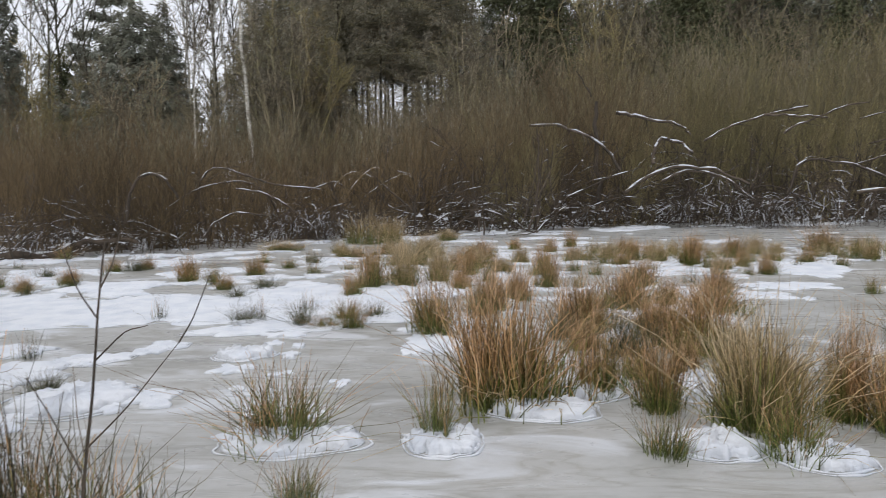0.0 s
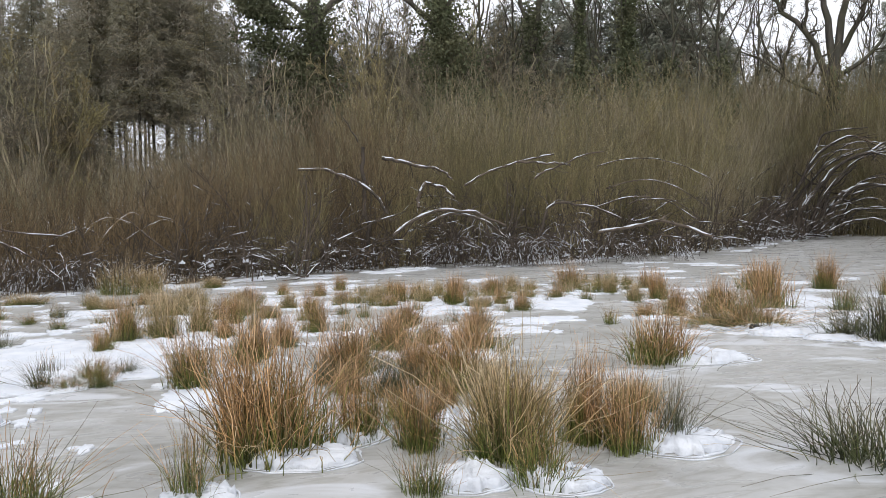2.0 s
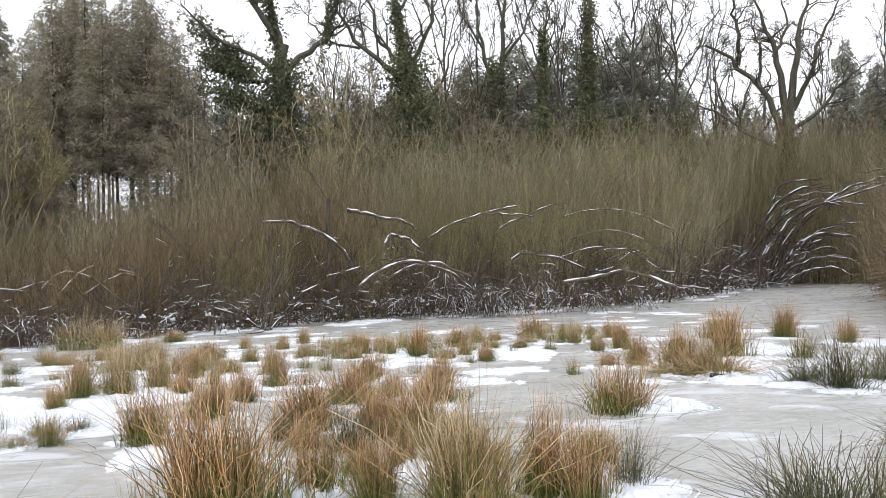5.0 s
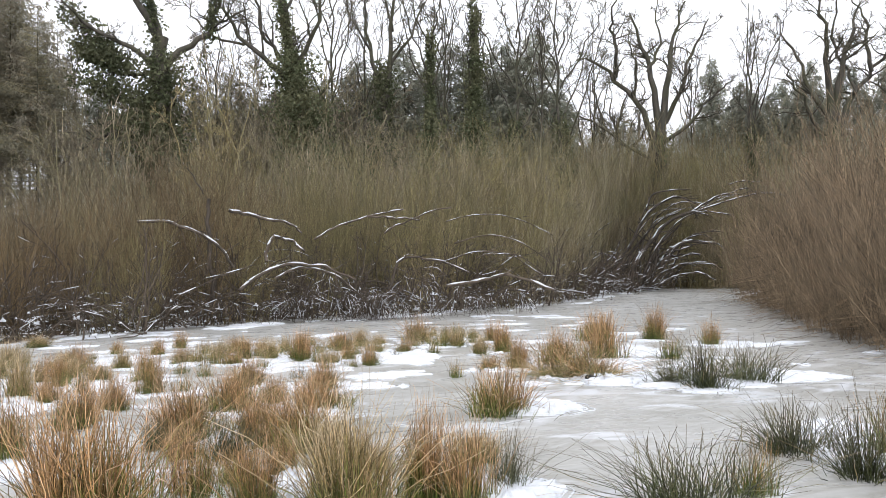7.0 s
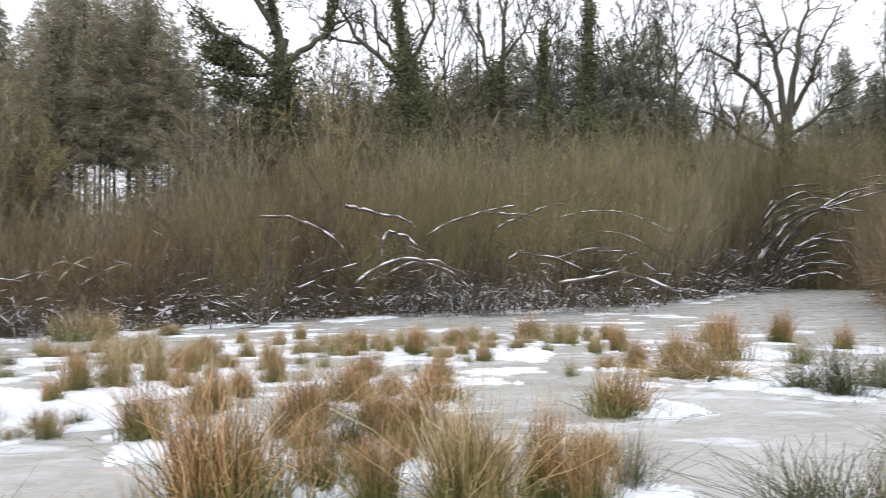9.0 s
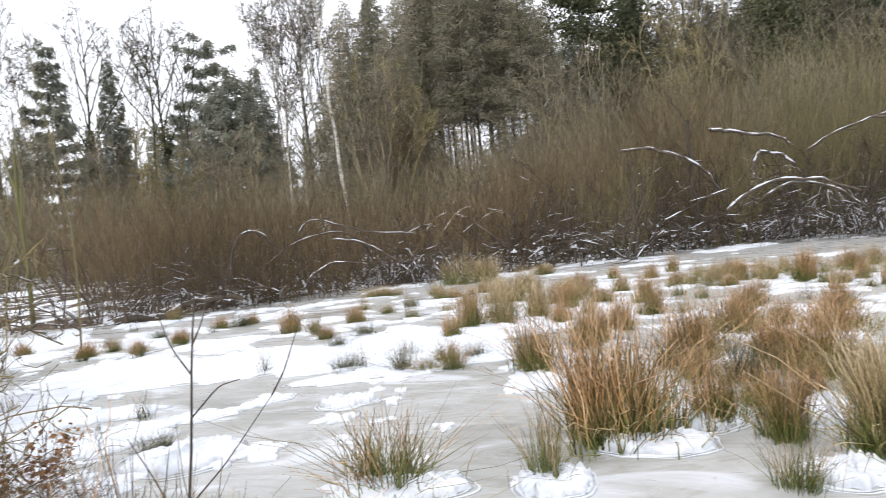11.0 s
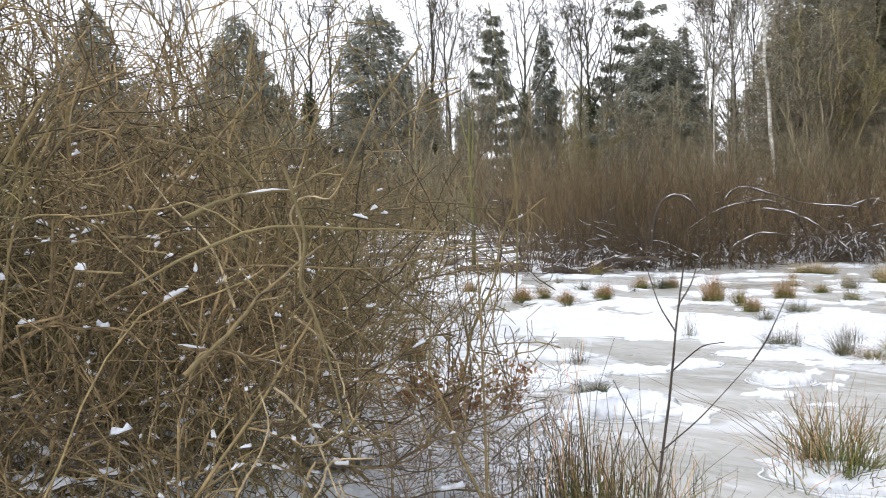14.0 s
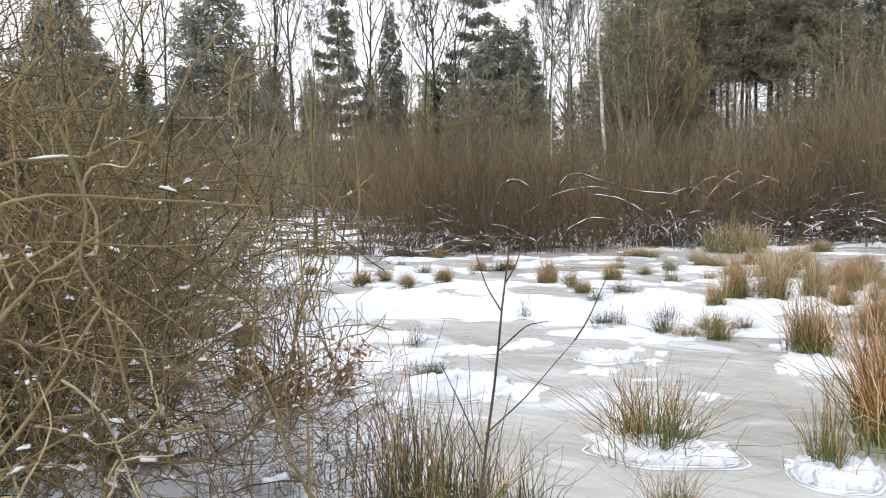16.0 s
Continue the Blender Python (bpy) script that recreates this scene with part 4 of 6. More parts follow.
for pts, r in (([(-0.29, 0.3), (-0.16, 1.08), (0.36, 1.99), (0.88, 2.64), (1.47, 3.22)], 0.1),
               ([(-0.87, 0.3), (-0.81, 1.08), (-0.03, 2.25), (0.75, 3.16), (1.79, 3.68), (2.25, 3.55)], 0.11),
               ([(-0.16, 0.23), (0.3, 1.47), (0.39, 1.96), (-0.16, 2.38), (-0.94, 2.96)], 0.07),
               ([(-1.98, 0.62), (-1.46, 1.6), (-0.68, 2.51), (-0.03, 3.55), (0.88, 4.22), (1.53, 4.33), (2.12, 3.94)], 0.08),
               ([(-1.33, 0.56), (-0.94, 1.6), (-0.03, 2.9), (0.62, 3.42), (1.34, 3.68)], 0.07),
               ([(0.43, 1.14), (0.75, 1.92), (1.53, 2.27), (2.96, 2.2)], 0.12),
               ([(0.23, 1.08), (0.62, 1.57), (1.27, 1.73), (2.25, 1.7)], 0.08),
               ([(-0.16, 3.81), (0.17, 4.59), (0.88, 4.67), (1.86, 4.77)], 0.05),
               ([(1.92, 3.68), (2.83, 4.3), (3.61, 4.59), (4.33, 4.64)], 0.05),
               ([(2.12, 3.74), (3.35, 4.13), (4.0, 4.33), (4.78, 4.48), (5.5, 4.48), (6.02, 4.3), (6.37, 3.48)], 0.04),
               ([(3.48, 4.85), (4.13, 5.0), (4.91, 4.88)], 0.03),
               ([(-0.03, 0.3), (0.75, 1.05), (1.53, 1.31), (2.83, 1.26)], 0.05),
               ([(0.36, 0.3), (1.14, 0.79), (2.05, 0.87), (2.83, 0.56)], 0.05),
               ([(-3.54, 0.75), (-3.34, 1.34), (-2.89, 2.15), (-2.47, 2.77), (-2.0, 3.13)], 0.045),
               ([(-3.54, 0.71), (-3.67, 1.57), (-4.0, 2.31)], 0.05),
               ([(-3.93, 0.95), (-4.38, 2.9), (-4.45, 3.81)], 0.035),
               ([(-3.77, 1.14), (-3.93, 2.96), (-4.08, 4.0)], 0.03),
               ([(-3.67, 1.21), (-2.89, 0.62), (-1.98, 0.4), (-0.81, 0.17), (0.36, 0.1)], 0.07),
               ([(-2.63, 0.53), (-1.59, 0.23), (-0.48, 0.02)], 0.05),
               ([(-2.37, 0.43), (-2.11, 1.21), (-1.59, 1.86), (-1.33, 2.38)], 0.045),
               ([(0.62, 0.3), (1.01, 1.14), (1.66, 2.51), (2.57, 2.83), (3.35, 2.74)], 0.045),
               ([(-0.42, 0.43), (-0.03, 1.47), (0.88, 3.03), (1.66, 3.42), (2.57, 3.68), (3.61, 3.42)], 0.05),
               ([(-0.55, 0.43), (-0.42, 1.34), (-0.55, 2.51), (-0.42, 3.42)], 0.04),
               ([(1.01, 1.73), (1.66, 2.51), (2.44, 2.7), (3.48, 1.86)], 0.035),
               ([(0.88, 0.43), (1.27, 1.08), (2.05, 1.47), (3.22, 1.08)], 0.04),
               ([(-1.07, 0.43), (-1.33, 1.34), (-2.11, 1.86), (-2.63, 1.73)], 0.04)):
    fan_limb(pts, r)
    if r > 0.035:
        fan_limb([(u + rng.normal(0, 0.16), max(z + rng.normal(0, 0.14), 0.02)) for u, z in pts], r * 0.45, rng.normal(0, 0.3), rng.uniform(0.8, 1.08))
for k in range(26):
    foot, reach, rise = rng.uniform(-5.6, -2.2), rng.uniform(1.2, 4.4), rng.uniform(0.8, 3.0)
    fan_limb([(foot, 0.05), (foot - reach * 0.15, rise * 0.6), (foot - reach * 0.42, rise), (foot - reach * 0.75, rise * 0.92), (foot - reach, rise * rng.uniform(0.4, 0.75))], rng.uniform(0.02, 0.04))


# ---- trees ----
def bent(rng, pts, r0, r1, n=12, depth=0.0):
    """One limb through a few bends (across, up), swaying in depth."""
    pts = np.array(pts, float)
    t, k = np.linspace(0, len(pts) - 1, n), np.arange(len(pts))
    u, z = np.interp(t, k, pts[:, 0]), np.interp(t, k, pts[:, 1])
    u[1:-1] = (u[:-2] + 2 * u[1:-1] + u[2:]) / 4
    z[1:-1] = (z[:-2] + 2 * z[1:-1] + z[2:]) / 4
    gnarl = rng.normal(0, 0.10, (n, 2)) * np.linspace(0.3, 1.2, n)[:, None]
    return np.stack([u + gnarl[:, 0], depth * np.linspace(0, 1, n) + gnarl[:, 1], z], -1), np.linspace(r0, r1, n)


def grown_tree(seed, limbs, bark, twig, gnarl=0.2, counts=(9, 6, 4, 3), ratio=0.3, up=0.12, ivy=(), low=0.25):
    """A tree from its trunk and limbs, [(bends, thick, thin)], with four orders of finer growth and clumps of ivy."""
    rng = np.random.default_rng(seed)
    rows = [bent(rng, pts, r0, r1, 12, 0.0 if k == 0 else rng.uniform(-1.8, 1.8)) for k, (pts, r0, r1) in enumerate(limbs)]
    P1, R1 = np.stack([p for p, _r in rows]), np.stack([r for _p, r in rows])
    crown, crown_r = (P1[1:], R1[1:]) if len(limbs) > 1 else (P1, R1)
    P2, R2 = sprout(rng, crown, crown_r, counts[0], low, 0.98, 0.55, up, ratio, 7, gnarl, 0.03, 0.5, 0.3)
    if len(limbs) > 1:
        Pt, Rt = sprout(rng, P1[:1], R1[:1], counts[0], 0.5, 0.98, 0.6, up, ratio * 0.5, 7, gnarl, 0.03, 0.25, 0.3)
        P2, R2 = np.concatenate([P2, Pt]), np.concatenate([R2, Rt])
    P3, R3 = sprout(rng, P2, R2, counts[1], 0.15, 0.98, 0.55, 0.06, 0.42, 5, gnarl, 0.02, 0.55, 0.35)
    P4, R4 = sprout(rng, P3, R3, counts[2], 0.2, 0.98, 0.5, 0.05, 0.52, 4, gnarl, 0.01, 0.6, 0.5)
    P5, R5 = sprout(rng, P4, R4, counts[3], 0.2, 0.98, 0.5, 0.03, 0.6, 2, gnarl, 0.0, 0.7, 0.6)
    R2, R3, R4, R5 = np.maximum(R2, 0.016), np.maximum(R3, 0.011), np.maximum(R4, 0.008), np.maximum(R5, 0.0065)
    sets = [("trunk", tube_mesh("trunk", [(P1[:1], R1[:1], 9)], bark), "")]
    sets += [("bough", tube_mesh("bough", [(P1[k:k + 1], R1[k:k + 1], 7)], bark), "") for k in range(1, len(limbs))]
    sets.append(("branch_mass", tube_mesh("branch_mass", [(P2, R2, 4), (P3, R3, 3)], twig if bark is BIRCHBARK else bark), "stuff"))
    sets.append(("twig_mass", tube_mesh("twig_mass", [(P4, R4, 3), (P5, R5, 3)], twig), "stuff"))
    if ivy:
        c = []
        for u0, z0, u1, z1, reach, m in ivy:
            m = m * 3 // 2
            t = rng.random(m)
            a = rng.uniform(0, 2 * np.pi, m)
            q = np.abs(rng.normal(0, 0.55, m)) * reach * (0.65 + 0.5 * np.sin(t * 11 + 2 * np.sin(a)) * np.cos(t * 23 + a)) + 0.1
            c.append(np.stack([u0 + (u1 - u0) * t + np.cos(a) * q, np.sin(a) * q, z0 + (z1 - z0) * t + rng.normal(0, 0.3, m)], -1))
        sets.append(("ivy", leaf_mesh("ivy", rng, np.concatenate(c), 0.085, IVY), "stuff"))
    return sets


def leaf_mesh(name, rng, c, size, material):
    """Many small folded leaves round the points c."""
    m = len(c)
    u, w = unit(rng.normal(0, 1, (m, 3))), rng.normal(0, 1, (m, 3))
    w = unit(np.cross(u, w))
    s = size * rng.uniform(0.6, 1.4, (m, 1))
    bend = np.cross(u, w) * s * 0.25
    v = np.stack([c - u * s, c + w * s * 0.6 + bend, c + u * s, c - w * s * 0.6 + bend], 1).reshape(-1, 3)
    i = np.arange(m) * 4
    f = np.concatenate([np.stack([i, i + 1, i + 2], -1), np.stack([i, i + 2, i + 3], -1)])
    return mesh_of(name, v, f, material, None, False)


def conifer(seed, height, radius, crown=0.06, needles=None, boughs=150, spray=20000, droop=0.35, power=0.8, ragged=0.25, size=0.17, tiers=0.0, dead=0, twigs=0):
    """A conifer: trunk, drooping boughs from crown (a share of its height) upwards, and hanging sprays of needles; tiers bunches the boughs."""
    rng = np.random.default_rng(seed)
    P0 = curl(rng, 1, 9, np.array([[0, 0, -0.3]]), np.array([[0, 0, 1.0]]), np.array([height]), 0.006)
    R0 = (height * 0.0075 * np.linspace(1, 0.06, 9))[None]
    zz = crown + (0.985 - crown) * (np.arange(boughs) + rng.random(boughs)) / boughs
    if tiers:
        zz = np.where(rng.random(boughs) < 0.85, np.round(zz * tiers) / tiers + rng.normal(0, 0.008, boughs), zz)
    zz = np.clip(zz, crown, 0.985)
    a = np.arange(boughs) * 2.399 + rng.normal(0, 0.4, boughs)
    rel = np.clip((1 - zz) / (1 - crown), 0.02, 1)
    L = radius * rel ** power * rng.uniform(1 - ragged, 1 + ragged * 0.7, boughs) * (1 + 0.16 * np.sin(a * 2 + 9 * zz) + 0.1 * np.sin(31 * zz)) + 0.12
    low_edge = np.clip((zz - crown) / 0.12 + 0.45, 0, 1)
    L = L * low_edge
    out = np.stack([np.cos(a), np.sin(a), 0 * a], -1)
    t = np.linspace(0, 1, 6)[None, :, None]
    start = np.stack([np.interp(zz * height, P0[0, :, 2], P0[0, :, c]) for c in range(2)] + [zz * height], -1)
    dz = (0.25 - droop * (0.5 + rel))[:, None, None] * t + 0.30 * droop * t ** 2
    P1 = start[:, None] + L[:, None, None] * (out[:, None] * t + np.array([0, 0, 1.0]) * dz)
    R1 = (0.010 + 0.010 * L)[:, None] * np.linspace(1, 0.25, 6)
    row, q = rng.choice(boughs, spray, p=L ** 1.35 / (L ** 1.35).sum()), rng.uniform(0.06, 1.0, spray) ** 0.62
    k = np.minimum((q * 5).astype(int), 4)
    c = P1[row, k] + (P1[row, k + 1] - P1[row, k]) * (q * 5 - k)[:, None]
    across = np.stack([-out[row, 1], out[row, 0], 0 * q], -1)
    off = rng.normal(0, 0.24, spray) * L[row] * (1.3 - q)
    hang = np.abs(rng.normal(0, 0.30, spray)) * (0.6 if tiers else 1.0)
    c = c + across * off[:, None] + out[row] * np.abs(off)[:, None] * 0.4 - np.array([0, 0, 1.0]) * hang[:, None]
    u = unit(out[row] * 0.6 + across * np.sign(off)[:, None] * 0.4 + rng.normal(0, 0.35, (spray, 3)) - (0, 0, 0.5))
    wood = [(P1, R1, 3)]
    if twigs:
        P2, R2 = sprout(rng, P1, R1, twigs, 0.15, 1.0, 0.5, -0.05, 0.36, 4, 0.14, -0.04, 0.7, 0.5)
        P3, R3 = sprout(rng, P2, R2, 3, 0.2, 1.0, 0.5, -0.05, 0.5, 2, 0.14, -0.03, 0.7, 0.6)
        wood += [(P2, np.maximum(R2, 0.008), 3), (P3, np.maximum(R3, 0.0065), 3)]
    if dead:
        b = rng.uniform(0, 2 * np.pi, dead)
        z = rng.uniform(0.12, crown + 0.1, dead) * height
        D = curl(rng, dead, 4, np.stack([0 * z, 0 * z, z], -1), np.stack([np.cos(b), np.sin(b), rng.normal(-0.15, 0.2, dead)], -1), rng.uniform(0.5, 1.6, dead), 0.12, -0.03)
        E, S = sprout(rng, D, np.full((dead, 4), 0.012), 5, 0.2, 1.0, 0.5, 0.0, 0.5, 3, 0.2, 0.0, 0.6, 0.5)
        wood += [(D, np.full((dead, 4), 0.012), 3), (E, np.maximum(S, 0.007), 3)]
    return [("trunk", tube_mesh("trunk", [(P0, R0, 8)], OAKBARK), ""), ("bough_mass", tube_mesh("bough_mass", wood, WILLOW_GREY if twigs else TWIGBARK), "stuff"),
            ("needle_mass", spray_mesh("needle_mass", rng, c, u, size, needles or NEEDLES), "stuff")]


def spray_mesh(name, rng, c, u, size, material):
    """Needle-clad sprays: slim pointed tufts along u."""
    m = len(c)
    w = unit(np.cross(u, np.array([0, 0, 1.0]) + rng.normal(0, 0.5, (m, 3))))
    s = size * rng.uniform(0.5, 1.5, (m, 1))
    drop = np.array([0, 0, -1.0]) * s * 0.12
    v = np.stack([c - u * s + w * s * 0.3, c - u * s - w * s * 0.3 + drop, c + u * s + drop], 1).reshape(-1, 3)
    return mesh_of(name, v, np.arange(3 * m).reshape(-1, 3), material, None, False)


def slender(rng, height, fork, limbs, lean, r, spread):
    """Trunk and rising limbs of a slim wood tree."""
    rows = [([(0, -0.3), (lean * 0.3, height * 0.3), (lean * 0.7, height * 0.62), (lean, height)], r, 0.02)]
    for k in range(limbs):
        z = height * (fork + (0.85 - fork) * k / max(limbs, 1))
        x, side = lean * z / height, (1 if k % 2 else -1) * spread * rng.uniform(0.6, 1.3)
        reach = (height - z) * rng.uniform(0.75, 1.0)
        rows.append(([(x, z), (x + side * 0.45 * reach, z + 0.35 * reach), (x + side * 0.75 * reach, z + 0.7 * reach), (x + side * 0.9 * reach, z + reach)], r * 0.32, 0.012))
    return rows


rng = np.random.default_rng(400)
TREES = {
    "ivy_oak": grown_tree(401, [([(0, -0.3), (0.1, 6), (-0.1, 9), (-0.2, 11.7)], 0.36, 0.26), ([(-0.2, 11.5), (-0.8, 12.8), (-1.5, 13.7), (-2.0, 15.5), (-2.4, 17.2)], 0.19, 0.04),
                                ([(-0.2, 11.6), (-0.5, 13.3), (-0.85, 14.4), (-0.8, 17.0)], 0.20, 0.05), ([(0, 10.4), (0.9, 11.2), (1.8, 11.8), (2.3, 12.5), (2.6, 13.9), (3.0, 16.4)], 0.18, 0.05),
                                ([(0, 9.8), (-1.2, 11.1), (-2.4, 11.4), (-3.6, 12.3), (-4.5, 13.2)], 0.14, 0.03), ([(-0.2, 10.0), (-1.6, 9.9), (-2.6, 10.3), (-3.7, 11.0)], 0.11, 0.03),
                                ([(-0.1, 8.2), (-1.8, 7.5), (-3.4, 6.4), (-4.6, 5.4)], 0.10, 0.03), ([(-0.9, 13.9), (-1.9, 14.6), (-3.0, 15.6), (-3.9, 16.4)], 0.08, 0.02), ([(2.3, 12.5), (3.4, 13.0), (4.3, 14.2)], 0.07, 0.02)],
                          OAKBARK, TWIGBARK, 0.22, (8, 6, 4, 2), 0.32, 0.12, [(0, 3, -0.15, 10.8, 1.7, 8000), (-1.0, 8.6, -3.2, 9.6, 1.5, 1300), (-1.4, 10.2, -3.6, 11.0, 0.9, 1400), (-0.6, 8.0, -2.2, 7.4, 1.0, 1800), (0.2, 5.0, -1.2, 8.0, 2.0, 4200), (-2.0, 10.9, -4.2, 12.6, 0.4, 700), (2.0, 11.9, 2.5, 14.5, 0.35, 500), (-0.2, 11.0, -0.8, 14.5, 0.4, 700)]),
    "leaning_oak": grown_tree(402, [([(0.0, -0.3), (0.05, 6), (-0.2, 9), (-0.6, 11.5), (-1.0, 14), (-1.3, 17.0)], 0.34, 0.08), ([(-0.3, 9.8), (-1.5, 10.6), (-2.6, 11.6), (-3.4, 12.6), (-3.7, 14.5), (-3.2, 16.2)], 0.15, 0.03),
                                    ([(-0.3, 10.4), (-1.4, 11.6), (-1.9, 12.4), (-2.5, 14.6), (-2.9, 16.6)], 0.12, 0.03), ([(-0.4, 10.5), (0.6, 12), (1.0, 14), (1.3, 16.8)], 0.13, 0.03), ([(-2.6, 11.6), (-3.9, 11.9), (-5.0, 12.9), (-5.6, 14.0)], 0.07, 0.02),
                                    ([(-0.9, 13.2), (0.0, 14.4), (0.2, 16.6)], 0.09, 0.02), ([(-0.1, 8.6), (1.2, 9.6), (1.8, 11.2), (2.2, 13.2)], 0.08, 0.02)],
                              OAKBARK, TWIGBARK, 0.2, (8, 6, 4, 2), 0.32, 0.12, [(0, 3, -0.5, 11.2, 1.5, 9000), (0.8, 4.5, 0.2, 9.0, 1.8, 6500), (-0.5, 11.0, -0.9, 13.6, 0.5, 900)]),
    "forked_ash": grown_tree(403, [([(0, -0.3), (0.0, 5), (0.05, 8), (0.0, 9.8)], 0.27, 0.22), ([(0, 9.6), (-0.35, 11.2), (-0.9, 13.2), (-1.2, 17.0)], 0.15, 0.03), ([(0, 9.6), (0.3, 11.6), (0.55, 14), (0.6, 18)], 0.17, 0.03),
                                   ([(0.25, 11.2), (1.1, 12.4), (1.9, 13.9), (2.7, 16.6)], 0.10, 0.02), ([(-0.6, 12), (-1.6, 13.6), (-2.2, 16)], 0.07, 0.02), ([(0.5, 13), (0.0, 14.8), (-0.3, 17.4)], 0.08, 0.02)],
                             OAKBARK, TWIGBARK, 0.13, (8, 5, 4, 2), 0.26, 0.2, [(0, 3, 0, 11.2, 0.9, 3600), (-0.8, 3.5, -0.3, 7.0, 1.5, 2200)]),
    "oak": grown_tree(404, [([(0, -0.3), (-0.1, 4), (0, 8.2)], 0.42, 0.34), ([(-0.1, 7.0), (-0.6, 8.8), (-1.4, 10.1), (-2.4, 11.3), (-3.7, 12.4), (-4.4, 12.2)], 0.19, 0.04), ([(-2.3, 11.2), (-2.2, 13.0), (-2.5, 14.2), (-2.0, 15.6)], 0.12, 0.03),
                            ([(0, 8), (-0.4, 11.0), (-1.0, 13), (-1.4, 14.8)], 0.21, 0.04), ([(0.1, 8.2), (0.4, 11.0), (0.6, 13), (1.4, 15.2)], 0.22, 0.04), ([(0.2, 8.6), (1.3, 10.4), (1.6, 12.2), (2.6, 13.8)], 0.15, 0.03),
                            ([(-0.6, 11.4), (0.1, 13), (0.0, 15.6)], 0.10, 0.02), ([(0.2, 7.6), (1.6, 8.6), (2.8, 10.2), (3.9, 11.0)], 0.12, 0.03), ([(-1.3, 10), (-1.2, 11.8), (-1.6, 13.4)], 0.09, 0.02), ([(-0.2, 6.6), (-2.0, 7.6), (-3.4, 9.0), (-4.6, 9.6)], 0.11, 0.03)],
                      OAKBARK, TWIGBARK, 0.26, (9, 6, 4, 2), 0.3, 0.06, [(0, 3, 0, 8, 0.7, 1500)]),
    "ash": grown_tree(405, slender(rng, 17.0, 0.42, 8, 0.5, 0.17, 0.42), OAKBARK, TWIGBARK, 0.15, (6, 5, 3, 2), 0.28, 0.2, [(0, 2, 0.2, 9.0, 0.7, 2000)]),
    "slim_ash": grown_tree(415, slender(rng, 16.0, 0.5, 6, -0.6, 0.12, 0.3), OAKBARK, TWIGBARK, 0.14, (5, 5, 3, 2), 0.26, 0.2),
    "ivy_pole": grown_tree(406, slender(rng, 15.5, 0.6, 6, 0.2, 0.16, 0.3), OAKBARK, TWIGBARK, 0.14, (6, 5, 3, 2), 0.3, 0.15, [(0, 2, 0.12, 8.5, 0.8, 3200), (0.05, 6, 0.15, 12.6, 0.32, 1700), (0.2, 2.5, 0, 6.5, 1.4, 2600)]),
    "ivy_column": grown_tree(407, slender(rng, 15.0, 0.5, 5, 0.1, 0.2, 0.14), OAKBARK, TWIGBARK, 0.12, (5, 4, 3, 2), 0.2, 0.2, [(0, 2, 0.04, 9.0, 1.1, 4200), (0.02, 7, 0.08, 12, 0.7, 2400), (0.05, 10, 0.1, 14.8, 0.36, 1500), (0, 2, 0, 7.5, 1.9, 3600)]),
    "underwood": grown_tree(408, [([(0, -0.3), (0.1, 3), (0, 6), (0.2, 9.5)], 0.09, 0.02)] + [([(0.02 * k, 0), (s * 0.5, 3.2), (s * 1.0, 6), (s * 1.3, h)], 0.06, 0.012) for k, (s, h) in enumerate(((-0.9, 8.6), (0.9, 9.2), (-1.9, 7.6), (1.8, 8.0), (0.4, 10.0), (-0.4, 9.4), (2.6, 6.4), (-2.7, 6.2)))],
                            WILLOW_GREY, TWIGBARK, 0.12, (11, 7, 4, 2), 0.26, 0.22, low=0.12),
    "olive_tree": grown_tree(409, [([(0, -0.3), (0.1, 2.5), (0, 5), (0.1, 8.8)], 0.08, 0.02)] + [([(0.03 * k, 0), (s * 0.4, 2.6), (s * 0.8, 5), (s * 1.0, h)], 0.05, 0.012) for k, (s, h) in enumerate(((-0.9, 8.0), (0.9, 8.4), (-1.7, 7.0), (1.7, 7.2), (0.3, 9.0), (-0.4, 8.6), (2.4, 5.8), (-2.4, 5.6)))],
                             WILLOW, WILLOW, 0.10, (12, 7, 4, 2), 0.24, 0.3, low=0.1),
    "birch": grown_tree(416, slender(rng, 15.0, 0.55, 7, -0.9, 0.095, 0.22), BIRCHBARK, TWIGBARK, 0.14, (7, 5, 4, 2), 0.3, 0.1),
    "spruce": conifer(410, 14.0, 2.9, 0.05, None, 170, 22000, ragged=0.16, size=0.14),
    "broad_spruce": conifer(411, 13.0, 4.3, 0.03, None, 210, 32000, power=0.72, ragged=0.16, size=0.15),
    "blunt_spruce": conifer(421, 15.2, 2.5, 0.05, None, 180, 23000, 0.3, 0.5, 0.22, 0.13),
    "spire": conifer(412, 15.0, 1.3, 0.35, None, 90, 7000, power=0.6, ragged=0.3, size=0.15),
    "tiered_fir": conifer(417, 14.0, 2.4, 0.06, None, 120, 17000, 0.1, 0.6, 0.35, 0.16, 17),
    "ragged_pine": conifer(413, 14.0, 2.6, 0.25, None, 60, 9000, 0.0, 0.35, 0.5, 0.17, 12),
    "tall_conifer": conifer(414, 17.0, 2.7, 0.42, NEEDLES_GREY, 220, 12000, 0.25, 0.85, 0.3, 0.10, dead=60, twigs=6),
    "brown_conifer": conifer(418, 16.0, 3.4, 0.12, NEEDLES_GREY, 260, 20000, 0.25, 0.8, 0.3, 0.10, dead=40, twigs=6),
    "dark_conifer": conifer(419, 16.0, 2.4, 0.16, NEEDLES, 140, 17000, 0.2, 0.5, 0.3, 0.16),
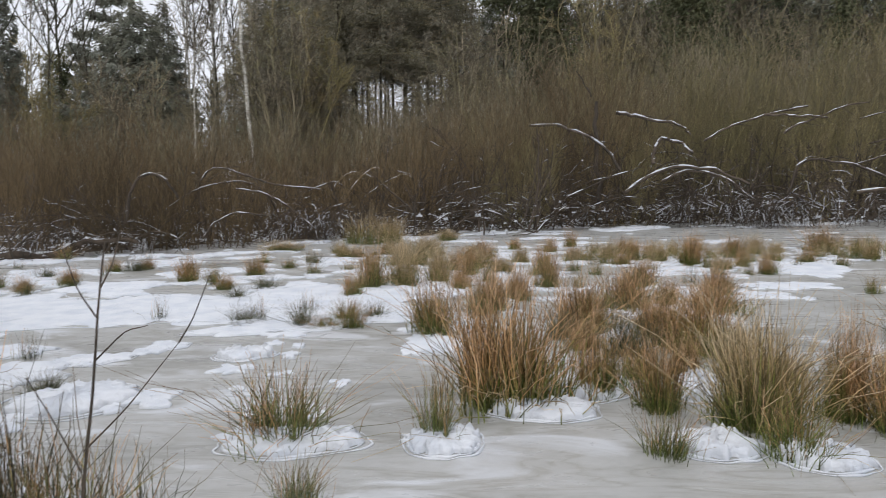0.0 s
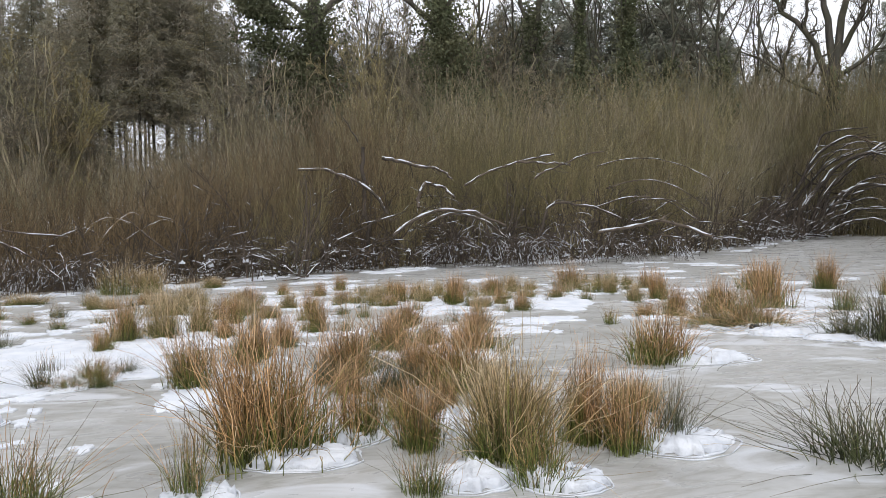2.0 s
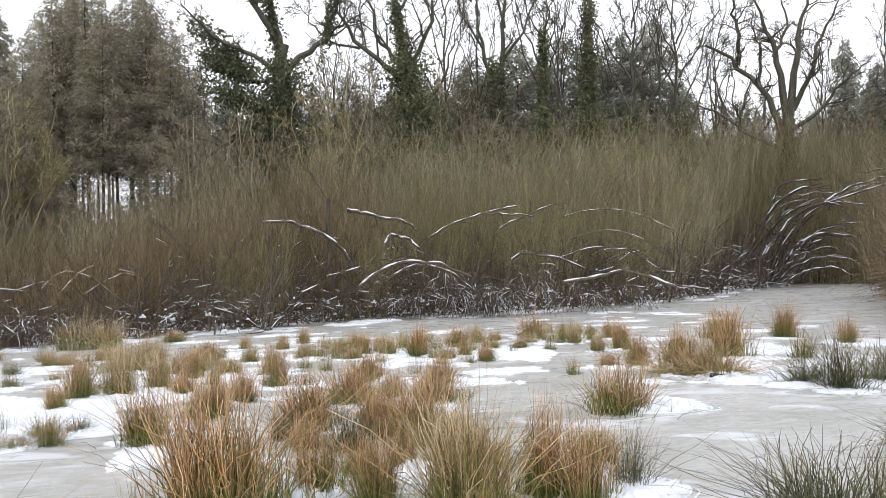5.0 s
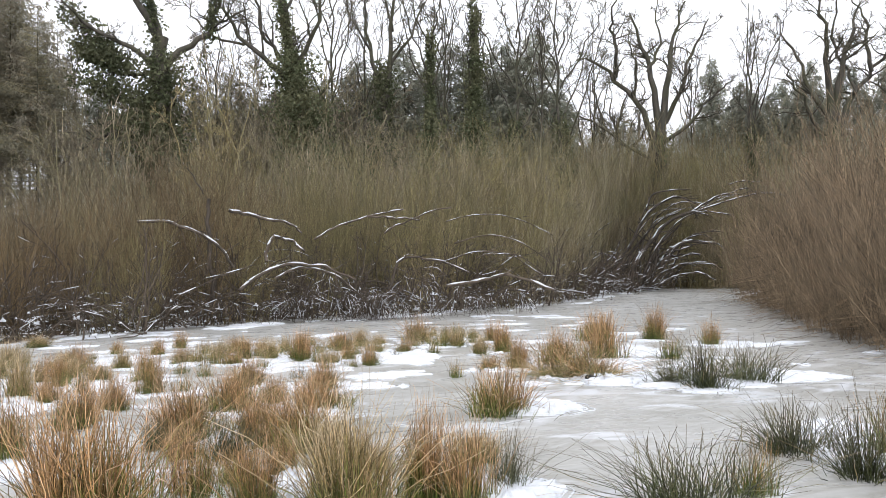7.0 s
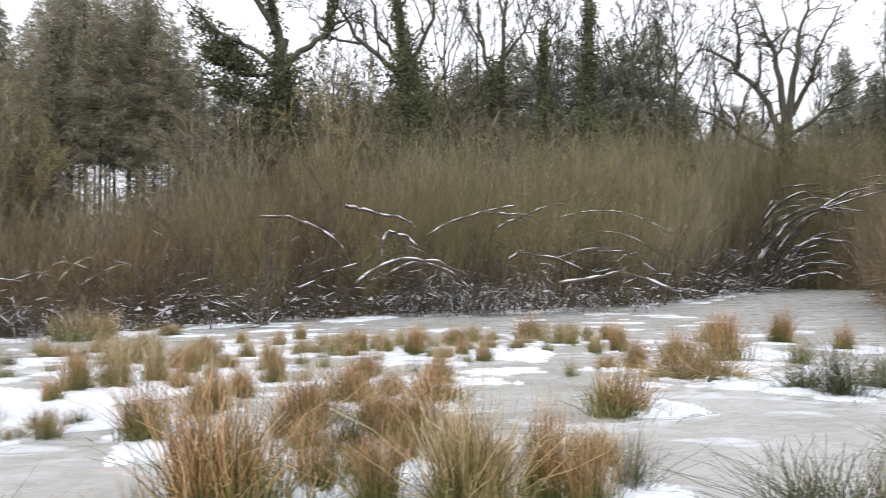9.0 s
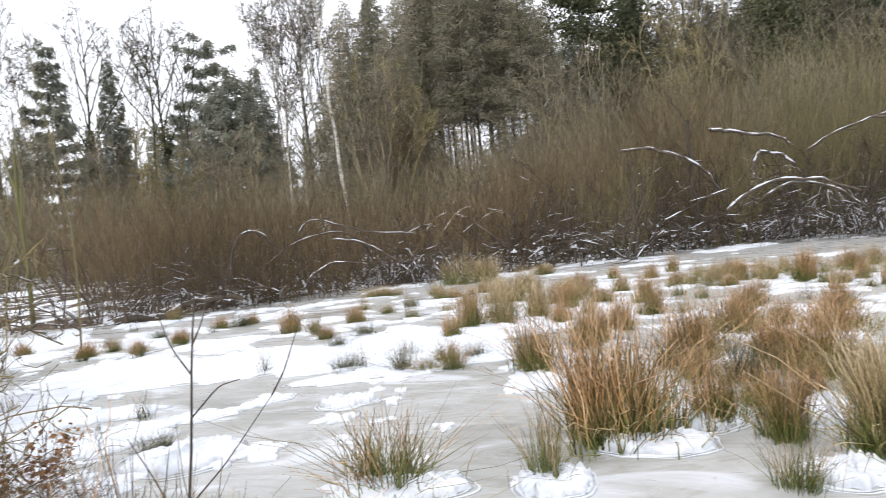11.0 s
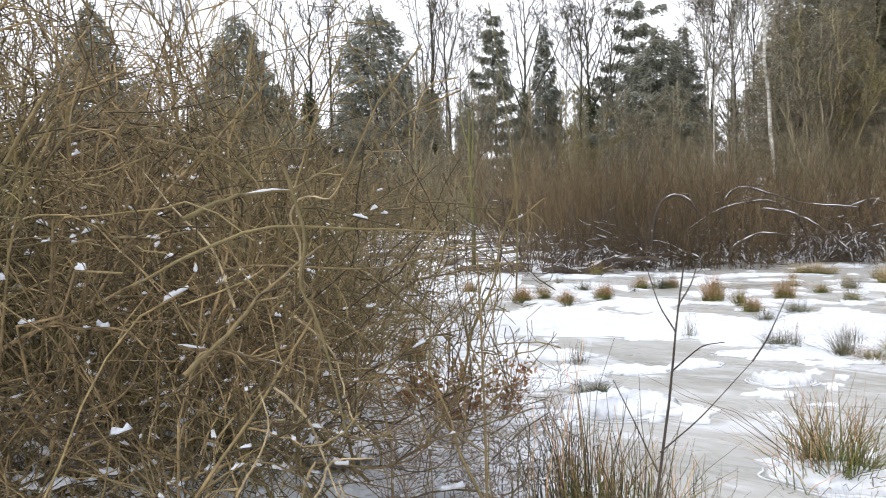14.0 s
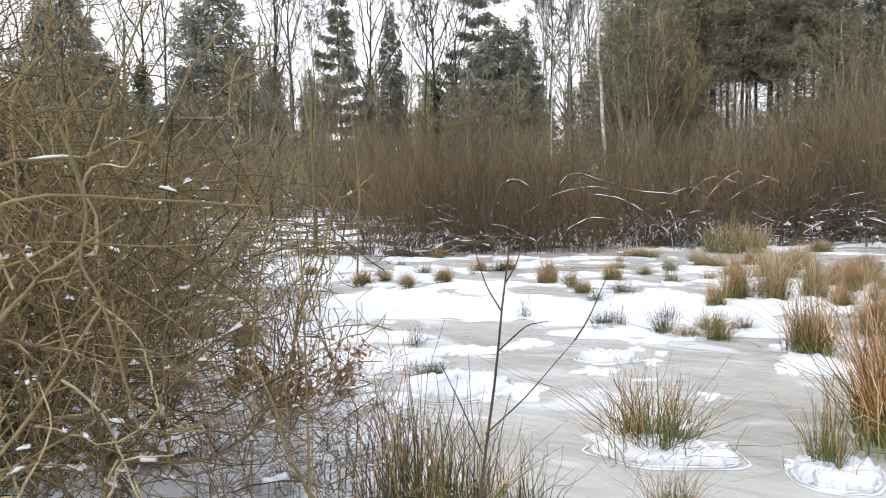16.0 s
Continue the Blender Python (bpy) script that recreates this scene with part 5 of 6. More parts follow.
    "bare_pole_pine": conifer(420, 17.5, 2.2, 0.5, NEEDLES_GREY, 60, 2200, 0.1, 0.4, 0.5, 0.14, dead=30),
}
TREE_WORDS = {
    "ivy_oak": ("bare spreading oak with thick green ivy round trunk and limbs", "oak tree"), "leaning_oak": ("leaning bare oak with ivy-clad trunk and long crooked boughs", "oak tree"),
    "forked_ash": ("tall bare forked ash with ivy round its trunk", "ash tree"), "oak": ("bare gnarled grey oak against the white sky", "oak tree"),
    "ash": ("tall slender bare tree with some ivy on its trunk", "tree"), "slim_ash": ("slim bare grey tree among the conifers", "tree"), "ivy_pole": ("narrow bare tree wrapped in green ivy", "tree"),
    "ivy_column": ("tree wholly clad in dark green ivy up to its tip", "tree"), "underwood": ("many-stemmed leafless grey-brown tree of the underwood", "tree"),
    "olive_tree": ("twiggy leafless olive-green tree at the wood's edge", "tree"), "birch": ("thin leaning birch with pale white trunk", "birch tree"),
    "spruce": ("dark green pointed spruce in the wood", "spruce tree"), "broad_spruce": ("broad dark spruce with drooping boughs", "spruce tree"),
    "blunt_spruce": ("dull green conifer with a full rounded top", "conifer tree"), "spire": ("very narrow dark spire-shaped conifer", "conifer tree"), "tiered_fir": ("dark fir with bunched tiers of level boughs", "fir tree"), "ragged_pine": ("ragged dark pine with flat level boughs", "pine tree"),
    "tall_conifer": ("tall grey-brown conifer with a bare lower trunk", "conifer tree"), "brown_conifer": ("dense grey-brown conifer with dead lower twigs", "conifer tree"),
    "dark_conifer": ("dark green conifer with a narrow dense crown", "conifer tree"), "bare_pole_pine": ("conifer with a long bare pole and small crown", "pine tree")}


def tree(kind, bearing, d, s=1.0, turn=None, sz=None):
    """A tree by its bearing (degrees right of north) and distance from the walk; unless turned it faces the camera, so
    that its limbs fit the view.
    """
    words, cat = TREE_WORDS[kind]
    b = radians(bearing)
    ob = thing("tree", 0.35 + math.sin(b) * d, 0.35 + math.cos(b) * d, 0.2, -b if turn is None else turn, s, sz or s, label=words, category=cat, group="trees of the wood")
    for name, me, sort in TREES[kind]:
        part(name, me, ob, kind=sort)


# bare trees in front of the conifers, from the middle to the bay
for row in [("ivy_oak", 4.1, 38), ("leaning_oak", 13.5, 38), ("slim_ash", 16.2, 39, 1.05), ("forked_ash", 19.3, 40), ("ivy_pole", 22.5, 39.5, 1.0), ("ivy_column", 25.8, 40, 0.96), ("slim_ash", 17.6, 43, 1.0, 2.0),
            ("ash", 28.4, 41, 0.95), ("slim_ash", 30.4, 41, 0.92, 3.5), ("ash", 32.4, 42, 0.96, 2.6), ("slim_ash", 23.8, 45, 1.05, 1.0), ("oak", 38.9, 44), ("oak", 35.6, 52, 0.82, 2.0),
            ("ash", 45.0, 44, 0.86, 1.2), ("oak", 49.8, 44, 0.95, 2.9), ("oak", 54.5, 46, 1.0, 0.8), ("ash", 57.5, 43, 0.9, 2.0), ("ash", 34.2, 47, 0.85, 0.4), ("slim_ash", 7.2, 44, 0.9, 2.4), ("slim_ash", 41.0, 50, 0.9, 0.7)]:
    tree(*row)
# conifers behind them
for row in [("brown_conifer", 8.4, 50, 1.07, 0.3, 0.86), ("broad_spruce", 10.8, 53, 0.92, 1.0), ("spruce", 12.2, 52, 0.9, 0.5), ("blunt_spruce", 17.6, 49, 1.33, 1, 0.92), ("blunt_spruce", 21.0, 49, 1.42, 2, 0.98), ("blunt_spruce", 24.2, 48, 1.42, 3, 0.98), ("blunt_spruce", 27.7, 48, 1.41, 4, 0.97), ("blunt_spruce", 29.9, 47, 1.44, 5, 0.99), ("blunt_spruce", 19.4, 52, 1.33, 3, 0.92), ("blunt_spruce", 22.6, 52, 1.38, 1, 0.95), ("blunt_spruce", 26.0, 51, 1.35, 0, 0.93), ("brown_conifer", 15.6, 49, 0.90, 1, 0.72), ("brown_conifer", 13.6, 50, 0.95, 2, 0.76), ("brown_conifer", 10.2, 48, 0.90, 3, 0.72), ("brown_conifer", 6.6, 51, 0.93, 4, 0.74), ("dark_conifer", 31.8, 50, 0.93, 2, 0.74), ("dark_conifer", 2.8, 50, 0.90, 2, 0.72), ("blunt_spruce", 4.6, 52, 1.16, 2, 0.8),
            ("broad_spruce", 15.4, 55, 0.95, 0.6), ("broad_spruce", 19.3, 56, 0.95, 2.2), ("broad_spruce", 22.7, 55, 1.0, 0.4), ("broad_spruce", 26.0, 56, 0.95, 3.1), ("broad_spruce", 32.2, 54, 0.8, 1.1), ("spruce", 34.6, 52, 0.95, 1.5, 0.76), ("blunt_spruce", 36.6, 53, 1.1, 0.5, 0.70), ("blunt_spruce", 40.6, 53, 1.0, 1.5, 0.66), ("broad_spruce", 35.8, 58, 0.72, 3.5),
            ("spruce", 42.3, 50, 0.97, 0.2), ("broad_spruce", 44.0, 52, 0.95, 1), ("broad_spruce", 46.6, 51, 0.93, 2), ("spruce", 48.4, 50, 0.92, 2.4), ("broad_spruce", 50.6, 51, 0.97, 3), ("broad_spruce", 53.4, 52, 1.0, 4), ("broad_spruce", 56.4, 52, 1.02, 5), ("broad_spruce", 59.4, 50, 1.0, 0.5), ("broad_spruce", 40.2, 60, 0.72, 0.5), ("blunt_spruce", 15.0, 53, 1.4, 1.5, 0.9), ("blunt_spruce", 12.0, 54, 1.4, 2.5, 0.86), ("blunt_spruce", 9.4, 55, 1.3, 0.5, 0.84), ("blunt_spruce", 28.8, 53, 1.4, 0.9, 0.95), ("blunt_spruce", 18.4, 50, 1.3, 2.9, 0.86), ("blunt_spruce", 0.8, 54, 1.2, 1.9, 0.72), ("broad_spruce", 44.8, 49, 1.05, 2.2, 0.85), ("broad_spruce", 48.0, 48, 1.1, 1.2, 0.86), ("blunt_spruce", 33.6, 55, 1.2, 0.4, 0.62)]:
    tree(*row)
# brown leafless tops between the oaks
for k, b in enumerate((5.8, 7.4, 8.9, 10.3, 11.6, 14.8, 16.8, 18.2)):
    tree("underwood", b, 41.5 + 2.5 * math.sin(k * 2.1), 1.12, k * 1.3, 1.16 + 0.1 * math.sin(k * 3.7))
# underwood at the feet of the wood
rng = np.random.default_rng(431)
for k in range(26):
    b = 1.0 + 2.05 * k + rng.uniform(-0.6, 0.6)
    if b > 31:
        continue
    tree("olive_tree" if k % 3 == 1 else "underwood", b, rng.uniform(30, 36), rng.uniform(0.46, 0.64), rng.uniform(0, 6.28))
# the conifer stand, with its grove of bare trunks
for row in [("brown_conifer", -16.6, 39, 0.72, 1.0), ("brown_conifer", -14.3, 40, 0.80, 2.0), ("spire", -13.9, 46, 1.0, 0.0), ("brown_conifer", -12.6, 37, 0.70, 3.0), ("tall_conifer", -10.9, 40, 0.83, 4.0), ("tall_conifer", -8.8, 41, 0.92, 5.0, 0.98), ("tall_conifer", -7.0, 40, 0.88, 0.4, 0.8),
            ("tall_conifer", -5.2, 41, 0.9, 1.3), ("tall_conifer", -9.9, 43, 0.93, 1.9), ("tall_conifer", -6.2, 43, 0.97, 2.7), ("tall_conifer", -8.0, 38.5, 0.8, 3.4), ("brown_conifer", -3.7, 39, 0.8, 2.2, 0.82), ("brown_conifer", -1.8, 41, 0.70, 3.3), ("dark_conifer", -0.2, 43, 0.66, 3.3), ("brown_conifer", -11.7, 44, 0.9, 2.9), ("brown_conifer", -15.6, 44, 0.84, 4.1),
            ("underwood", -14.2, 33, 0.8, 1.0), ("olive_tree", -13.0, 34, 0.9, 2.0), ("underwood", -15.0, 34, 0.8, 3.0), ("underwood", -2.0, 35, 0.8, 4.0), ("underwood", 1.6, 36, 0.85, 0.0), ("olive_tree", 7.2, 34, 0.95, 1.0), ("slim_ash", -1.2, 44, 0.8, 1.0), ("slim_ash", 0.6, 42, 0.82, 2.0)]:
    tree(*row)
for k, b in enumerate((-11.2, -9.6, -8.4, -6.9, -5.6)):
    tree("underwood", b, 34 + 1.5 * math.sin(k * 2.3), 0.5, k * 1.7, 0.46 + 0.06 * math.sin(k * 4.1))
rng = np.random.default_rng(432)
for k in range(15):
    tree("bare_pole_pine", -11.8 + 0.66 * k + rng.uniform(-0.25, 0.25), rng.uniform(42, 52), rng.uniform(0.7, 0.9), rng.uniform(0, 6.28))
# birches and conifers beyond the far bank
for row in [("birch", -16.75, 31, 0.95), ("birch", -18.2, 40, 0.85, 1.0), ("birch", -19.4, 43, 0.9, 2.0), ("birch", -20.5, 41, 0.85, 0.0), ("birch", -21.6, 44, 0.9, 4.0), ("slim_ash", -19.0, 46, 0.85, 1.0), ("slim_ash", -20.9, 47, 0.9, 3.0), ("slim_ash", -18.0, 48, 0.85, 5.0), ("birch", -20.9, 33, 0.5, 2.4),
            ("broad_spruce", -24.2, 43, 0.95, 0.4, 0.76), ("spruce", -22.6, 45, 0.85, 2.0, 0.74), ("ragged_pine", -25.7, 45, 0.86, 1.0), ("tiered_fir", -27.6, 50, 0.68, 0.3), ("spire", -31.9, 46, 0.76, 0.0), ("tiered_fir", -31.6, 47, 0.52, 2.0), ("tiered_fir", -35.6, 41, 0.78, 1.0),
            ("broad_spruce", -44.0, 40, 1.0, 1.0, 0.86), ("broad_spruce", -53.6, 40, 1.05, 2.0, 0.82), ("broad_spruce", -63.0, 40, 0.85, 3.0), ("spruce", -40.5, 50, 0.62, 3.0), ("spruce", -37.6, 50, 0.6, 1.0), ("spruce", -29.4, 52, 0.62, 4.0), ("broad_spruce", -33.6, 53, 0.55, 0.0), ("spruce", -48.6, 50, 0.6, 0.6),
            ("slim_ash", -38.6, 40, 0.82, 0.5), ("ash", -40.0, 42, 0.78, 2.0), ("ash", -33.6, 42, 0.75, 1.4), ("slim_ash", -29.8, 43, 0.8, 3.3), ("ash", -28.6, 47, 0.82, 4.1), ("slim_ash", -27.0, 44, 0.75, 0.2), ("birch", -30.9, 45, 0.8, 3.0), ("ash", -49.0, 43, 0.8, 1.1), ("slim_ash", -47.4, 41, 0.78, 5.0), ("birch", -36.8, 46, 0.8, 1.0), ("slim_ash", -57.5, 42, 0.8, 1.0),
            ("underwood", -23.4, 36, 0.62, 1.0), ("underwood", -26.5, 37, 0.66, 2.0), ("olive_tree", -30.0, 35, 0.68, 3.0), ("underwood", -33.0, 36, 0.62, 4.0), ("underwood", -37.0, 34, 0.66, 5.0), ("underwood", -42.0, 34, 0.7, 0.5), ("underwood", -19.6, 36, 0.6, 5.5)]:
    tree(*row)


# ---- far woods closing the view ----
def far_woods():
    rng = np.random.default_rng(77)
    m = 270
    az = rng.uniform(radians(-75), radians(95), m)
    az = az[(az < radians(-1)) | (az > radians(13))]
    m = len(az)
    d = rng.uniform(58, 105, m)
    base = np.stack([-np.sin(az) * d, np.cos(az) * d, 0 * d], -1)
    P = curl(rng, m, 5, base, np.tile((0, 0, 1.0), (m, 1)), rng.uniform(9, 15, m), 0.03)
    R = rng.uniform(0.10, 0.24, (m, 1)) * np.linspace(1, 0.25, 5)
    Q, S = sprout(rng, P, R, 18, 0.12, 1.0, 0.5, 0.2, 0.32, 4, 0.12, 0.05, 0.5, 0.3)
    T, U = sprout(rng, Q, S, 3, 0.2, 1.0, 0.5, 0.1, 0.6, 2, 0.14, 0.02, 0.7, 0.6)
    ob = new("far_woods", tube_mesh("far_woods", [(P, R, 5), (Q, S, 3), (T, np.maximum(U, 0.022), 3)], FARWOOD))
    tagged(ob, "distant bare brown winter woodland closing the view", "woodland", kind="stuff")


far_woods()


# ---- the bushes beside the path ----
def shrub_sets(seed, m, side, twig, height, bark=NEARBARK, thick=1.0, wide=1.75):
    rng = np.random.default_rng(seed)
    start = np.stack([rng.normal(0, 0.34 * wide, m), rng.normal(0, 0.34 * wide, m), rng.uniform(-0.05, 0.1, m)], -1)
    a = rng.uniform(0, 2 * np.pi, m)
    way = np.stack([np.cos(a), np.sin(a), rng.uniform(0.1, 2.0, m)], -1)
    P = curl(rng, m, 10, start, way, rng.uniform(0.5, 1.1, m) * height, 0.20, 0.02)
    P[:, 1:] += rng.normal(0, 0.022, (m, 9, 3))
    R = thick * (0.0032 + 0.0065 * rng.random((m, 1)) ** 2) * np.linspace(1, 0.45, 10)
    Q, S = sprout(rng, P, R, side, 0.08, 0.97, 0.55, 0.1, 0.38, 8, 0.26, 0.0, 0.62, 0.5)
    T, U = sprout(rng, Q, S, twig, 0.1, 0.97, 0.6, 0.08, 0.5, 4, 0.28, 0.0, 0.65, 0.55)
    S, U = np.maximum(S, 0.0026 * thick), np.maximum(U, 0.0018 * thick)

    def inside(X):
        far = np.hypot(X[:, :, 0], X[:, :, 1]).max(1)
        return (far < wide - 0.16 * X[:, -1, 2]) & (X[:, :, 2].min(1) > -0.06)

    k1, k2, k3 = inside(P), inside(Q), inside(T)
    P, R, Q, S, T, U = P[k1], R[k1], Q[k2], S[k2], T[k3], U[k3]
    sets = [("branch", tube_mesh("branch", [(P[k:k + 1], R[k:k + 1], 6)], bark), "") for k in range(len(P))]
    sets += [("side_growth", tube_mesh("side_growth", [(Q, S, 4)], bark), "stuff"), ("twig_mass", tube_mesh("twig_mass", [(T, U, 3)], bark), "stuff")]
    P, R, Q, S = P[P[:, :, 2].mean(1) < 0.75 * height], R[P[:, :, 2].mean(1) < 0.75 * height], Q[Q[:, :, 2].mean(1) < 0.62 * height], S[Q[:, :, 2].mean(1) < 0.62 * height]
    vs, fs, k = [], [], 0
    for X, share, size in ((P, 0.30, 0.6), (Q, 0.17, 0.5)):
        d = unit(np.diff(X, axis=1))
        row, at = np.nonzero((np.abs(d[:, :, 2]) < 0.32) & (X[:, :-1, 2] < 0.5 * height) & (rng.random(d.shape[:2]) < share * 2.2))
        for (dx, dy, dz), p in zip(d[row, at], X[row, at] + (X[row, at + 1] - X[row, at]) * rng.random((len(row), 1))):
            big = size * rng.uniform(0.4, 1.0) ** 2 * (1.35 if p[2] < 0.2 * height else 0.6)
            v, f, _e = mound_mesh(rng, 0.008 + 0.045 * big, 0.004 + 0.011 * big, 0.003 + 0.009 * big, 12, 5, 1.1, 1.2)
            flat = math.hypot(dx, dy) + 1e-6
            c, w = dx / flat, dy / flat
            v = np.stack([v[:, 0] * c - v[:, 1] * w, v[:, 0] * w + v[:, 1] * c, v[:, 2] + v[:, 0] * dz / flat], -1)
            vs.append(v + p + (0, 0, 0.003))
            fs.extend([[q + k for q in poly] for poly in f] + [list(range(k + 11, k - 1, -1))])
            k += len(v)
    sets.append(("snow_cover", mesh_of("snow_cover", np.concatenate(vs), fs, SNOW), "stuff"))
    return sets


SHRUB = shrub_sets(52, 125, 9, 5, 2.6)
SHRUB_BEHIND = shrub_sets(53, 90, 8, 4, 2.5)
SHRUB_FINE = shrub_sets(54, 34, 7, 3, 1.0, FINEBARK, 0.6, 0.95)
for x, y, s, turn, sets in ((-3.05, 2.45, 1.0, 0.0, SHRUB), (-4.9, 3.75, 1.0, 1.0, SHRUB_BEHIND), (-4.0, 1.2, 1.3, 2.0, SHRUB_BEHIND), (-6.0, 5.9, 1.0, 3.0, SHRUB_BEHIND),
                            (-6.2, 3.6, 1.25, 4.0, SHRUB_BEHIND), (-2.55, 3.65, 0.85, 5.0, SHRUB_FINE), (-2.0, 2.95, 0.8, 3.0, SHRUB_FINE), (-7.6, 7.6, 0.9, 5.5, SHRUB_BEHIND), (-5.5, 1.9, 1.4, 1.5, SHRUB_BEHIND), (-7.6, 3.2, 1.5, 2.5, SHRUB_BEHIND), (-5.2, 0.2, 1.4, 3.5, SHRUB_BEHIND), (-4.7, 2.2, 1.25, 5.2, SHRUB_BEHIND), (-5.6, 3.2, 1.35, 0.8, SHRUB_BEHIND), (-9.0, 6.0, 1.4, 0.5, SHRUB_BEHIND)):
    ob = thing("willow_shrub", x, y, 0.0, turn, s, s * (1.12 if sets is not SHRUB_FINE else 1.0), label="tangled leafless willow shrub, olive-brown twigs flecked with snow", category="bush", group="shrubs on the near bank")
    for name, me, sort in sets:
        part(name, me, ob, kind=sort)


rng = np.random.default_rng(61)
for x, y, rx, ry in ((-2.3, 2.5, 0.5, 0.4), (-3.0, 3.2, 0.7, 0.5), (-3.5, 2.3, 0.6, 0.5), (-2.7, 1.9, 0.45, 0.35), (-4.2, 3.4, 0.8, 0.6), (-3.9, 4.6, 0.8, 0.5), (-5.0, 4.9, 0.9, 0.6), (-4.6, 2.5, 0.7, 0.6),
                     (-2.4, 3.5, 0.5, 0.3), (-3.3, 5.2, 0.6, 0.35), (-5.8, 6.8, 0.9, 0.5), (-3.0, 1.3, 0.5, 0.5), (-4.2, 1.4, 0.6, 0.6), (-1.9, 3.0, 0.4, 0.25), (-2.6, 4.3, 0.5, 0.3), (-3.6, 6.0, 0.6, 0.3), (-2.0, 2.1, 0.3, 0.3), (-1.7, 2.6, 0.3, 0.2), (-4.4, 5.6, 0.7, 0.4), (-5.0, 7.6, 0.8, 0.4), (-2.5, 2.9, 0.3, 0.3)):
    v, f, _e = mound_mesh(rng, rx, ry, 0.05, 64, 7, 0.55, 0.5)
    ob = new("snow_patch", mesh_of("snow_patch", v, f, SNOW))
    ob.matrix_basis = pose(x, y, float(ground_height(np.array([x]), np.array([y]))[0]) + 0.005, 0, 0, rng.uniform(0, 180))
    tagged(ob, "patchy white snow lying under the bare shrub", "snow", "snow under the shrubs")


# broken snow on the ice along the bank
for x, y, rx, ry in ((-9.82, 11.23, 0.87, 0.53), (-7.68, 9.49, 0.78, 0.49), (-7.96, 10.95, 0.90, 0.49), (-5.44, 7.22, 0.57, 0.39), (-4.97, 7.42, 0.62, 0.35), (-4.53, 5.70, 0.58, 0.34), (-3.84, 5.53, 0.46, 0.28), (-4.03, 6.46, 0.55, 0.35), (-3.17, 4.39, 0.49, 0.24), (-2.50, 3.96, 0.35, 0.26), (-3.67, 4.47, 0.46, 0.25), (-1.98, 3.46, 0.42, 0.24), (-2.55, 3.44, 0.33, 0.21), (-2.87, 3.29, 0.39, 0.25), (-2.85, 3.04, 0.43, 0.21), (-3.25, 5.79, 0.45, 0.32)):
    snow_patch(rng, x, y, rx, ry, 0.03, False, 0.8)


def line(pts, n=9):
    pts = np.array(pts, float)
    t, k = np.linspace(0, len(pts) - 1, n), np.arange(len(pts))
    P = np.stack([np.interp(t, k, pts[:, c]) for c in range(3)], -1)
    P[1:-1] = (P[:-2] + 2 * P[1:-1] + P[2:]) / 4
    return P[None]


def sapling(words, base, stem, twigs, r, bark=NEARBARK):
    """A young tree from bends in metres above its foot: the stem, then each twig."""
    ob = thing("sapling", *base, 0.0, label=words, category="sapling", group="saplings on the near bank")
    P = line(stem)
    part("stem", tube_mesh("stem", [(P, r * np.linspace(1, 0.4, 9)[None], 7)], bark), ob)
    for pts in twigs:
        part("twig", tube_mesh("twig", [(line(pts), r * np.linspace(0.5, 0.2, 9)[None], 5)], bark), ob)


sapling("young bare sapling with forked twigs beside the ice", (-1.05, 2.70), [(0, 0, -0.05), (0.05, 0.0, 0.45), (0.10, 0.02, 0.80), (0.12, 0.03, 1.05), (0.15, 0.04, 1.27)],
        [[(0.12, 0.03, 1.03), (0.06, 0.03, 1.12), (0.0, 0.05, 1.28)], [(0.07, 0.0, 0.62), (0.2, 0.03, 0.75), (0.36, 0.06, 0.95)], [(0.06, 0, 0.55), (-0.04, 0.02, 0.72), (-0.10, 0, 0.85)],
         [(0.36, 0.06, 0.95), (0.40, 0.08, 1.02), (0.46, 0.08, 1.16)], [(0.11, 0.02, 0.9), (0.22, 0.0, 1.0), (0.30, -0.02, 1.02)], [(0.03, 0, 0.3), (-0.08, -0.04, 0.42), (-0.14, -0.05, 0.6)],
         [(0.13, 0.03, 1.12), (0.19, 0.0, 1.2), (0.22, 0.0, 1.3)], [(0.04, 0, 0.35), (0.18, -0.05, 0.44), (0.35, -0.06, 0.46)]], 0.0065, DEADWOOD)
sapling("thin straight olive sapling rising from the bank", (-1.62, 2.56), [(0, 0, -0.05), (0.01, 0, 0.5), (0.0, 0.01, 0.9), (0.0, 0.0, 1.3)],
        [[(0.0, 0, 0.95), (0.06, 0, 1.06), (0.10, 0, 1.2)], [(0.0, 0, 0.85), (-0.06, 0, 0.98), (-0.08, 0.02, 1.12)], [(0.0, 0, 0.7), (0.09, 0.03, 0.8), (0.16, 0.03, 0.98)], [(0, 0, 1.05), (-0.05, 0, 1.15), (-0.05, 0, 1.26)]], 0.007)
sapling("slim mossy green stem standing on the bank", (-10.6, 14.4), [(0, 0, 0), (0.04, 0, 1.2), (-0.03, 0, 2.4), (0.02, 0, 3.5)], [[(0, 0, 2.0), (0.12, 0, 2.9), (0.1, 0, 3.9)], [(0, 0, 1.2), (-0.2, 0, 1.6), (-0.45, 0, 1.9)], [(0, 0, 2.6), (-0.15, 0, 3.0), (-0.3, 0, 3.7)]], 0.055, MOSSBARK)
sapling("slim mossy green stem standing on the bank", (-6.9, 10.6), [(0, 0, 0), (0.1, 0, 1.5), (-0.1, 0, 3.0), (-0.35, 0, 4.6)], [[(0.05, 0, 2.0), (0.3, 0, 2.6), (0.4, 0, 3.4)]], 0.016, WILLOW)

